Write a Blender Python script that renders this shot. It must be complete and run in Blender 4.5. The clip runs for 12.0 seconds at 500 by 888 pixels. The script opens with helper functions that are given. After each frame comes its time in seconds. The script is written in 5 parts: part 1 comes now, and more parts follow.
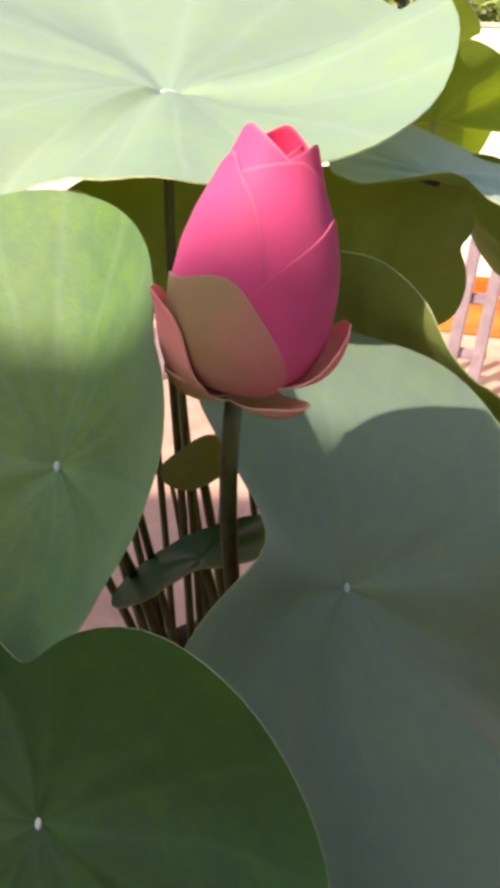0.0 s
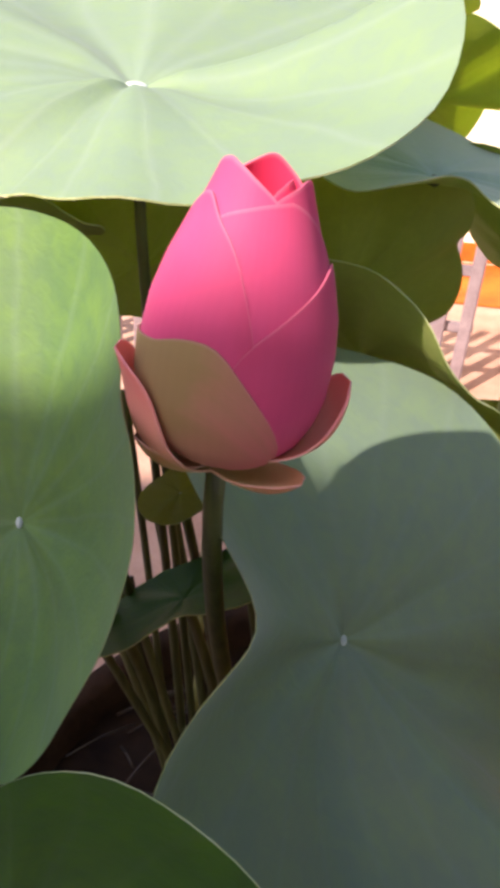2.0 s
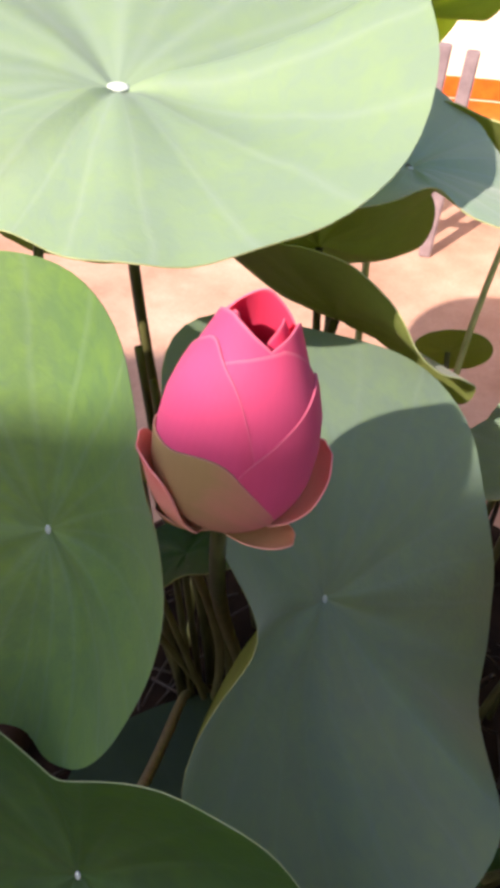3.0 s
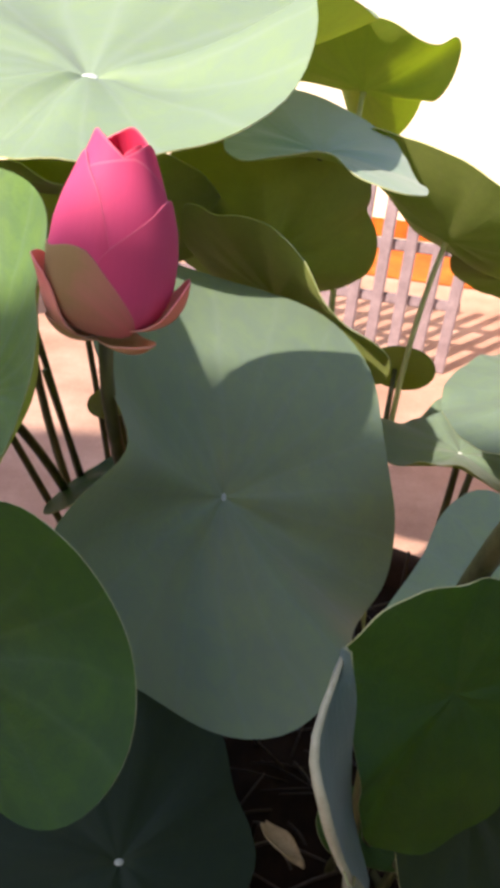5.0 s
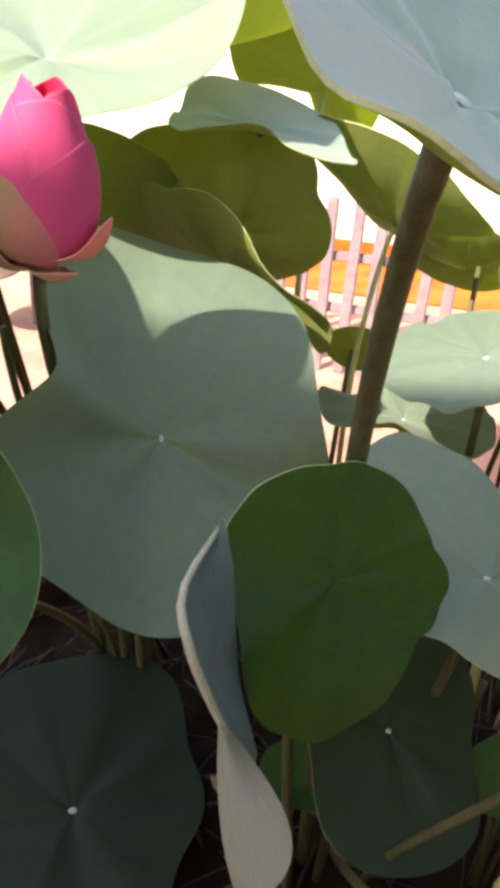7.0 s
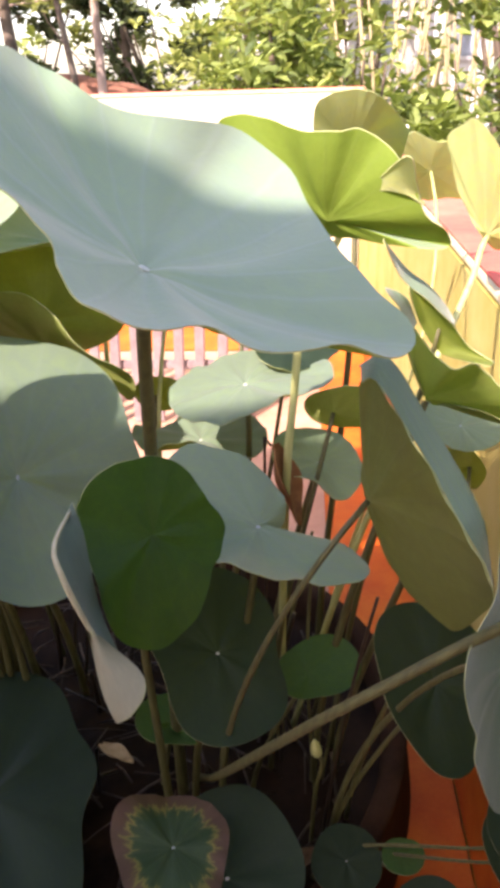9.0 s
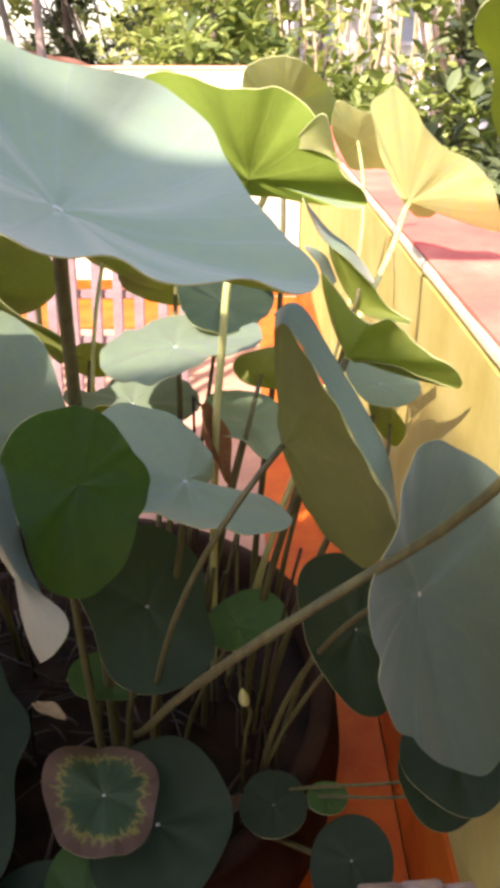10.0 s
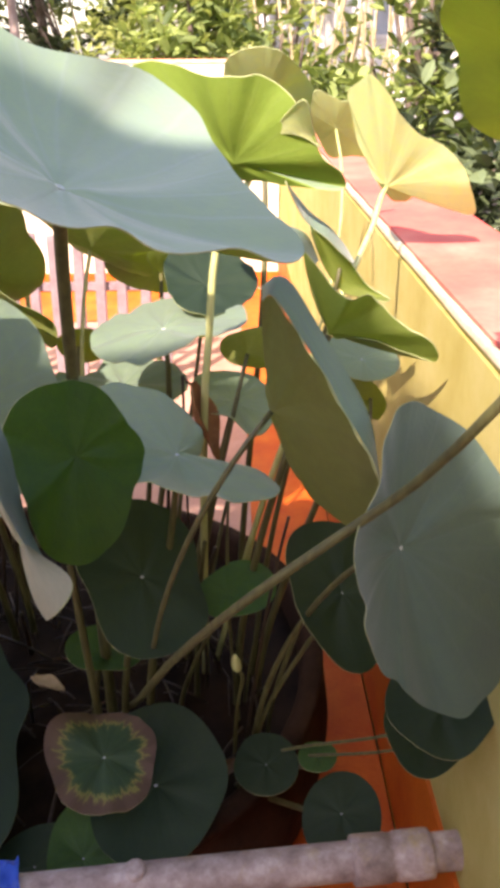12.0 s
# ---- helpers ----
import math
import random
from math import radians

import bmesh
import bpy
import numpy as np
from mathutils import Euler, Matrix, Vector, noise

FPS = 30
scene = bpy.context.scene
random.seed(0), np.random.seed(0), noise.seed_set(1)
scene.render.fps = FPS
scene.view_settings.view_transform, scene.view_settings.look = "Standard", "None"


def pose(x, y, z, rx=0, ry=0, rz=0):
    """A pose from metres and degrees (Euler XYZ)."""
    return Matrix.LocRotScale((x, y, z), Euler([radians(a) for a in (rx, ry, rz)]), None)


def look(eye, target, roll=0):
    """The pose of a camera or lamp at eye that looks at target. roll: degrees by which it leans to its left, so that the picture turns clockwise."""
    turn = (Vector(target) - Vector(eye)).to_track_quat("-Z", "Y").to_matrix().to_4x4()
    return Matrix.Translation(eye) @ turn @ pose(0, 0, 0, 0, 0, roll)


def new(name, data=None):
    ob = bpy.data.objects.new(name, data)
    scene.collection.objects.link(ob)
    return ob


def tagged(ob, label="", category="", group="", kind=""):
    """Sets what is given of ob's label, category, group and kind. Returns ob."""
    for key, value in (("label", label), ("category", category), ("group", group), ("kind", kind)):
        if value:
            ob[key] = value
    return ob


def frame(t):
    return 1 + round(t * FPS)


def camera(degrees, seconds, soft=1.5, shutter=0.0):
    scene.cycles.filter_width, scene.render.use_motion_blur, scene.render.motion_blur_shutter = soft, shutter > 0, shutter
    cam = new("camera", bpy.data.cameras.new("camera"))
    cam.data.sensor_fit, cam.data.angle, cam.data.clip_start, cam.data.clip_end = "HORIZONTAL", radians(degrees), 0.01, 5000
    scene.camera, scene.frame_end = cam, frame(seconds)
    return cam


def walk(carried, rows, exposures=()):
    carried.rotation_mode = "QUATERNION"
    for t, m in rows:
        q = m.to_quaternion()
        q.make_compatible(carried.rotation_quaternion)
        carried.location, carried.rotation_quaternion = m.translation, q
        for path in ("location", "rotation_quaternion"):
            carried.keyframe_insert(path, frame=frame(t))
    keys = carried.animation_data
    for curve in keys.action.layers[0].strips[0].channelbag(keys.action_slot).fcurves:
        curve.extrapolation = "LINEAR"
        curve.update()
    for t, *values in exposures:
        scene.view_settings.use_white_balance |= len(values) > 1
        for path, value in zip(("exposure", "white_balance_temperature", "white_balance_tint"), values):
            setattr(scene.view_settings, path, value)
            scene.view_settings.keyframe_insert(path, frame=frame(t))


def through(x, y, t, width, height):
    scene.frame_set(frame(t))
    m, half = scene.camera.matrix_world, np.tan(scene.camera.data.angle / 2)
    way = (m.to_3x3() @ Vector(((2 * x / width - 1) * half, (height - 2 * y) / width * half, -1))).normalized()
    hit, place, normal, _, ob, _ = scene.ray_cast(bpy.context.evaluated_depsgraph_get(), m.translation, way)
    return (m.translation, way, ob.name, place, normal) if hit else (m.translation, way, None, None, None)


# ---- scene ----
cam = camera(36.17, 12.0, 5.0)
PATH = [
    (0, (0.0001, 0.0000, 0.8001), (-0.0091, 0.8764, 0.3185), 1.61),
    (0.5, (-0.0069, 0.0295, 0.8188), (0.0027, 0.9032, 0.3325), 2.66),
    (1, (-0.0024, 0.0346, 0.8148), (0.0038, 0.8977, 0.3099), 1.14),
    (1.5, (-0.0020, 0.0472, 0.8144), (0.0124, 0.9047, 0.3001), 0.95),
    (2, (-0.0019, 0.0503, 0.8129), (0.0125, 0.9025, 0.2898), 1.33),
    (2.5, (-0.0103, 0.0497, 0.8532), (0.0377, 0.8205, 0.2179), 2.83),
    (3, (-0.0114, 0.0630, 0.9060), (0.0358, 0.7779, 0.2083), 1.35),
    (3.5, (0.0014, 0.0269, 0.8861), (0.0418, 0.8369, 0.3011), 0.72),
    (3.7, (0.0097, 0.0025, 0.8720), (0.0587, 0.8134, 0.2888), 0.95),
    (5.3, (0.0744, -0.0838, 0.8276), (0.0438, 0.7607, 0.2930), 2.54),
    (5.5, (0.0730, -0.0890, 0.8198), (0.0395, 0.7524, 0.2805), 2.66),
    (6, (0.0880, -0.0927, 0.8028), (0.0210, 0.7518, 0.2714), 2.16),
    (6.5, (0.0919, -0.1041, 0.8025), (0.0116, 0.7544, 0.2960), 2.32),
    (7, (0.1271, -0.1322, 0.8044), (0.0835, 0.7334, 0.3056), 1.84),
    (7.2, (0.1405, -0.1515, 0.8114), (0.0961, 0.7073, 0.3012), 1.10),
    (8.8, (0.1339, -0.3149, 0.8710), (0.2711, 0.5765, 0.4391), -2.47),
    (9, (0.1404, -0.3245, 0.8700), (0.3041, 0.5610, 0.4351), -1.71),
    (9.5, (0.1448, -0.3405, 0.8612), (0.3321, 0.5344, 0.4146), -0.62),
    (10, (0.1518, -0.3534, 0.8552), (0.3802, 0.5082, 0.4018), 0.07),
    (10.5, (0.1579, -0.3632, 0.8494), (0.4150, 0.4841, 0.3848), -0.21),
    (11, (0.1596, -0.3653, 0.8513), (0.4177, 0.4822, 0.3875), -0.42),
    (11.5, (0.1540, -0.3830, 0.8585), (0.4228, 0.4673, 0.4062), -0.46),
    (12, (0.1370, -0.3866, 0.8523), (0.3870, 0.4660, 0.3935), -0.24),
]
walk(cam, [(t, look(eye, target, roll)) for t, eye, target, roll in PATH],
     exposures=[(0.0, 1.55, 7000, 24), (2.5, 1.53, 7000, 24), (3.5, 1.38, 7000, 22), (5.5, 1.60, 7050, 23), (6.5, 1.87, 7050, 23), (9.0, 2.01, 7350, 30), (12.0, 1.96, 7300, 30)])

# ---- light ----
SUN = Vector((0.76, 0.775, -1.0)).normalized()          # the way the sunlight travels
world = bpy.data.worlds.new("sky")
scene.world = world
world.use_nodes = True
wn = world.node_tree.nodes
sky = wn.new("ShaderNodeTexSky")
sky.sky_type = "NISHITA"
sky.sun_disc = False
sky.sun_elevation = math.asin(-SUN.z)
sky.sun_rotation = math.atan2(-SUN.x, -SUN.y)
sky.air_density, sky.dust_density = 1.0, 1.5
wn["Background"].inputs["Strength"].default_value = 0.14
world.node_tree.links.new(sky.outputs[0], wn["Background"].inputs["Color"])
lamp = bpy.data.lights.new("sun", "SUN")
lamp.energy, lamp.angle, lamp.color = 3.5, radians(0.8), (1.0, 0.94, 0.84)
sun = new("sun", lamp)
sun.matrix_world = Matrix.Translation((-2, -3, 4)) @ SUN.to_track_quat("-Z", "Y").to_matrix().to_4x4()


# ---- materials ----
def material(name):
    m = bpy.data.materials.new(name)
    m.use_nodes = True
    return m, m.node_tree.nodes, m.node_tree.links, m.node_tree.nodes["Principled BSDF"]


def ramp(n, stops):
    r = n.new("ShaderNodeValToRGB")
    while len(r.color_ramp.elements) < len(stops):
        r.color_ramp.elements.new(0.5)
    for el, (p, c) in zip(r.color_ramp.elements, stops):
        el.position, el.color = p, (*c, 1)
    return r


def calc(n, l, op, a, b=None, c=None):
    k = n.new("ShaderNodeMath")
    k.operation = op
    for i, v in enumerate((a, b, c)):
        if v is None:
            continue
        if isinstance(v, (int, float)):
            k.inputs[i].default_value = v
        else:
            l.new(v, k.inputs[i])
    return k.outputs[0]


def noise_tex(n, l, scale, detail=4, rough=0.6, coords=None, distort=0.0):
    t = n.new("ShaderNodeTexNoise")
    t.inputs["Scale"].default_value = scale
    t.inputs["Detail"].default_value = detail
    t.inputs["Roughness"].default_value = rough
    t.inputs["Distortion"].default_value = distort
    if coords is None:
        g = n.new("ShaderNodeTexCoord")
        coords = g.outputs["Object"]
    l.new(coords, t.inputs["Vector"])
    return t.outputs["Fac"]


def mix_colour(n, l, fac, a, b, mode="MIX"):
    k = n.new("ShaderNodeMix")
    k.data_type, k.blend_type = "RGBA", mode
    for socket, v in ((k.inputs[0], fac), (k.inputs[6], a), (k.inputs[7], b)):
        if isinstance(v, tuple):
            socket.default_value = (*v, 1)
        elif isinstance(v, (int, float)):
            socket.default_value = v
        else:
            l.new(v, socket)
    return k.outputs[2]


def bump(n, l, p, height, strength=0.3, distance=0.002):
    b = n.new("ShaderNodeBump")
    b.inputs["Strength"].default_value = strength
    b.inputs["Distance"].default_value = distance
    l.new(height, b.inputs["Height"])
    l.new(b.outputs[0], p.inputs["Normal"])
    return b.outputs[0]


def rough_paint(name, dark, mid, light, scale=14.0, grain=260.0, rough=0.75, strength=0.4, distance=0.0015, stain=None, shine=0.3):
    """Paint or plaster: broad patches, fine grain and a rough face."""
    m, n, l, p = material(name)
    broad = noise_tex(n, l, scale, 5, 0.65)
    fine = noise_tex(n, l, grain, 3, 0.6)
    c = ramp(n, [(0.3, dark), (0.52, mid), (0.72, light)])
    l.new(broad, c.inputs[0])
    colour = mix_colour(n, l, calc(n, l, "MULTIPLY", fine, 0.35), c.outputs[0], dark, "MULTIPLY")
    if stain:
        s = ramp(n, [(0.55, (0, 0, 0)), (0.7, (1, 1, 1))])
        l.new(noise_tex(n, l, scale * 0.35, 6, 0.7, distort=0.6), s.inputs[0])
        colour = mix_colour(n, l, calc(n, l, "MULTIPLY", s.outputs[0], 0.6), colour, stain)
    l.new(colour, p.inputs["Base Color"])
    p.inputs["Roughness"].default_value = rough
    p.inputs["Specular IOR Level"].default_value = shine
    bump(n, l, p, calc(n, l, "ADD", fine, broad), strength, distance)
    return m


def leaf_material(name, base, warm, vein, thin, through, rough, vein_up, brown=0.0, wax=0.0, vein_mix=0.16):
    """A lotus blade: radial veins from the stalk, warm mottling, and light that passes through."""
    m, n, l, p = material(name)
    uv = n.new("ShaderNodeUVMap")
    info = n.new("ShaderNodeObjectInfo")
    wob = noise_tex(n, l, 5.0, 2, 0.5, uv.outputs[0])
    sep = n.new("ShaderNodeSeparateXYZ")
    l.new(uv.outputs[0], sep.inputs[0])
    x, y = calc(n, l, "SUBTRACT", sep.outputs[0], 0.5), calc(n, l, "SUBTRACT", sep.outputs[1], 0.5)
    ang = calc(n, l, "ARCTAN2", y, x)
    ang = calc(n, l, "ADD", ang, calc(n, l, "MULTIPLY", wob, 0.12))
    rad = calc(n, l, "SQRT", calc(n, l, "ADD", calc(n, l, "MULTIPLY", x, x), calc(n, l, "MULTIPLY", y, y)))
    # distance to the nearest of 21 veins, as an arc length
    saw = calc(n, l, "FRACT", calc(n, l, "MULTIPLY", ang, 21 / (2 * math.pi)))
    off = calc(n, l, "ABSOLUTE", calc(n, l, "SUBTRACT", saw, 0.5))
    arc = calc(n, l, "MULTIPLY", off, calc(n, l, "MULTIPLY", rad, 2 * math.pi / 21))
    line = calc(n, l, "SUBTRACT", 1.0, calc(n, l, "SMOOTH_MIN", calc(n, l, "DIVIDE", arc, 0.011), 1.0, 0.3))
    mott = noise_tex(n, l, 13.0, 5, 0.65, uv.outputs[0], 0.4)
    cell = noise_tex(n, l, 38.0, 3, 0.55, uv.outputs[0], 0.8)
    fine = noise_tex(n, l, 150.0, 2, 0.5, uv.outputs[0])
    patch = ramp(n, [(0.42, (0, 0, 0)), (0.72, (1, 1, 1))])
    l.new(calc(n, l, "ADD", calc(n, l, "MULTIPLY", mott, 0.6), calc(n, l, "MULTIPLY", cell, 0.4)), patch.inputs[0])
    col = mix_colour(n, l, calc(n, l, "MULTIPLY", patch.outputs[0], 0.75), base, warm)
    shade = calc(n, l, "ADD", 0.82, calc(n, l, "MULTIPLY", info.outputs["Random"], 0.3))
    grey = n.new("ShaderNodeCombineColor")
    for i in range(3):
        l.new(shade, grey.inputs[i])
    col = mix_colour(n, l, 1.0, col, grey.outputs[0], "MULTIPLY")
    col = mix_colour(n, l, calc(n, l, "MULTIPLY", line, vein_mix), col, vein)
    if brown:
        spoke = n.new("ShaderNodeCombineXYZ")
        l.new(calc(n, l, "MULTIPLY", calc(n, l, "COSINE", ang), 1.0), spoke.inputs[0])
        l.new(calc(n, l, "SINE", ang), spoke.inputs[1])
        l.new(calc(n, l, "MULTIPLY", rad, 0.6), spoke.inputs[2])
        jag = noise_tex(n, l, 8.0, 3, 0.7, spoke.outputs[0])
        far = calc(n, l, "ADD", rad, calc(n, l, "MULTIPLY", calc(n, l, "SUBTRACT", jag, 0.5), 0.36))
        halo = ramp(n, [(0.335, (0, 0, 0)), (0.36, (1, 1, 1))])
        l.new(far, halo.inputs[0])
        col = mix_colour(n, l, calc(n, l, "MULTIPLY", halo.outputs[0], brown), col, (0.17, 0.17, 0.045))
        dead = ramp(n, [(0.375, (0, 0, 0)), (0.40, (1, 1, 1))])
        l.new(far, dead.inputs[0])
        col = mix_colour(n, l, calc(n, l, "MULTIPLY", dead.outputs[0], brown), col, (0.080, 0.048, 0.036))
    l.new(col, p.inputs["Base Color"])
    p.inputs["Specular IOR Level"].default_value = 0.25
    p.inputs["Sheen Weight"].default_value = wax
    p.inputs["Sheen Roughness"].default_value = 0.45
    r = calc(n, l, "ADD", rough, calc(n, l, "MULTIPLY", cell, 0.18))
    l.new(r, p.inputs["Roughness"])
    height = calc(n, l, "ADD", calc(n, l, "MULTIPLY", line, vein_up), calc(n, l, "ADD", calc(n, l, "MULTIPLY", cell, 0.5), calc(n, l, "MULTIPLY", fine, 0.12)))
    nor = bump(n, l, p, height, 0.30, 0.002)
    t = n.new("ShaderNodeBsdfTranslucent")
    tcol = mix_colour(n, l, calc(n, l, "MULTIPLY", patch.outputs[0], 0.5), through, tuple(min(1, v * 1.2) for v in through))
    l.new(mix_colour(n, l, calc(n, l, "MULTIPLY", line, 0.10), tcol, vein), t.inputs["Color"])
    l.new(nor, t.inputs["Normal"])
    mx = n.new("ShaderNodeMixShader")
    mx.inputs[0].default_value = thin
    l.new(p.outputs[0], mx.inputs[1])
    l.new(t.outputs[0], mx.inputs[2])
    l.new(mx.outputs[0], n["Material Output"].inputs["Surface"])
    return m


leaf_top = leaf_material("leaf_upper", (0.192, 0.278, 0.190), (0.222, 0.330, 0.145), (0.33, 0.42, 0.32), 0.28, (0.46, 0.64, 0.07), 0.50, 0.20, wax=0.15, vein_mix=0.22)
leaf_green = leaf_material("leaf_mid_green", (0.086, 0.174, 0.064), (0.150, 0.272, 0.050), (0.24, 0.34, 0.22), 0.32, (0.44, 0.64, 0.05), 0.48, 0.12, wax=0.15)
leaf_dull = leaf_material("leaf_dull_underside", (0.150, 0.150, 0.062), (0.200, 0.198, 0.075), (0.25, 0.25, 0.12), 0.40, (0.55, 0.55, 0.10), 0.55, 0.2)
# Brighter copy of the underside: sunlight passing through is put into its colour.
leaf_backlit = leaf_material("leaf_backlit_underside", (0.380, 0.460, 0.095), (0.460, 0.530, 0.120), (0.46, 0.52, 0.20), 0.65, (0.88, 0.94, 0.18), 0.55, 0.2)
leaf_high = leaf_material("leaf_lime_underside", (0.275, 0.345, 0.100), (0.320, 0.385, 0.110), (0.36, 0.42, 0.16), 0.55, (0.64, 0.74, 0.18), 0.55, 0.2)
leaf_grey = leaf_material("leaf_waxy_grey", (0.150, 0.222, 0.168), (0.180, 0.275, 0.135), (0.28, 0.36, 0.29), 0.26, (0.50, 0.64, 0.09), 0.45, 0.14, wax=0.32, vein_mix=0.10)
leaf_blue = leaf_material("leaf_veined_blue_green", (0.215, 0.330, 0.245), (0.245, 0.375, 0.225), (0.38, 0.46, 0.42), 0.24, (0.50, 0.64, 0.09), 0.34, 0.20, wax=0.45, vein_mix=0.14)
leaf_slate = leaf_material("leaf_slate_blue", (0.080, 0.132, 0.122), (0.098, 0.160, 0.118), (0.22, 0.29, 0.26), 0.16, (0.30, 0.42, 0.12), 0.50, 0.14, wax=0.30, vein_mix=0.08)
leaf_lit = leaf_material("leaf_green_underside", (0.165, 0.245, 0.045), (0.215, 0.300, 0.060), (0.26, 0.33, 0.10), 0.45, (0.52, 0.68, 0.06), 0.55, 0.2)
# Dark copy for the low leaves: their deep shade is in the colour.
leaf_shaded = leaf_material("leaf_shaded_green", (0.014, 0.030, 0.019), (0.021, 0.043, 0.018), (0.05, 0.08, 0.045), 0.15, (0.22, 0.40, 0.05), 0.55, 0.12)
leaf_under = leaf_material("leaf_underside", (0.250, 0.285, 0.105), (0.340, 0.370, 0.135), (0.40, 0.42, 0.17), 0.48, (0.72, 0.76, 0.10), 0.55, 0.2)
leaf_browned = leaf_material("leaf_browned", (0.022, 0.056, 0.030), (0.034, 0.078, 0.026), (0.12, 0.16, 0.08), 0.15, (0.40, 0.50, 0.08), 0.55, 0.2, 1.0)
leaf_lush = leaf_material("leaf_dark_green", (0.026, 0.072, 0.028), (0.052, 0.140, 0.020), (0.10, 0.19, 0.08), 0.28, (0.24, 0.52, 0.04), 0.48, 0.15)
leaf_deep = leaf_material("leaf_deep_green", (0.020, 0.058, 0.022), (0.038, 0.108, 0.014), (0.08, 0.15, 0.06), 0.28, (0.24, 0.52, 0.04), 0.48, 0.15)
leaf_yellow = leaf_material("leaf_yellowing", (0.480, 0.550, 0.310), (0.590, 0.570, 0.140), (0.58, 0.60, 0.36), 0.50, (0.78, 0.84, 0.36), 0.55, 0.3)
curl_pale = leaf_material("leaf_curl", (0.25, 0.245, 0.165), (0.31, 0.29, 0.19), (0.38, 0.35, 0.24), 0.25, (0.4, 0.4, 0.2), 0.6, 0.3)
margin_pale = rough_paint("pale_rolled_margin", (0.36, 0.36, 0.24), (0.44, 0.44, 0.31), (0.52, 0.51, 0.38), 80, 400)
leaf_edge = rough_paint("leaf_margin", (0.30, 0.36, 0.14), (0.42, 0.46, 0.22), (0.50, 0.52, 0.30), 60, 400)
dry_leaf = rough_paint("dried_leaf", (0.10, 0.055, 0.03), (0.20, 0.12, 0.06), (0.30, 0.20, 0.10), 40, 300, 0.8)
scar_mat = rough_paint("leaf_scar", (0.40, 0.46, 0.40), (0.54, 0.60, 0.52), (0.66, 0.71, 0.64), 200, 900, 0.6)


def stalk_material(name, low, high, thin=0.0):
    m, n, l, p = material(name)
    g = n.new("ShaderNodeTexCoord")
    stretch = n.new("ShaderNodeMapping")
    stretch.inputs["Scale"].default_value = (1, 1, 0.12)
    l.new(g.outputs["Object"], stretch.inputs[0])
    f = noise_tex(n, l, 220, 4, 0.6, stretch.outputs[0])
    c = ramp(n, [(0.3, low), (0.7, high)])
    l.new(f, c.inputs[0])
    l.new(c.outputs[0], p.inputs["Base Color"])
    p.inputs["Roughness"].default_value = 0.5
    dots = noise_tex(n, l, 900, 2, 0.5)
    bump(n, l, p, calc(n, l, "ADD", f, calc(n, l, "POWER", dots, 4)), 0.4, 0.0012)
    return m


stalk_dark = stalk_material("stalk_olive", (0.052, 0.052, 0.018), (0.112, 0.112, 0.038))
stalk_pale = stalk_material("stalk_pale", (0.36, 0.40, 0.13), (0.52, 0.54, 0.24))
stalk_brown = stalk_material("stalk_brown", (0.020, 0.012, 0.007), (0.046, 0.028, 0.015))


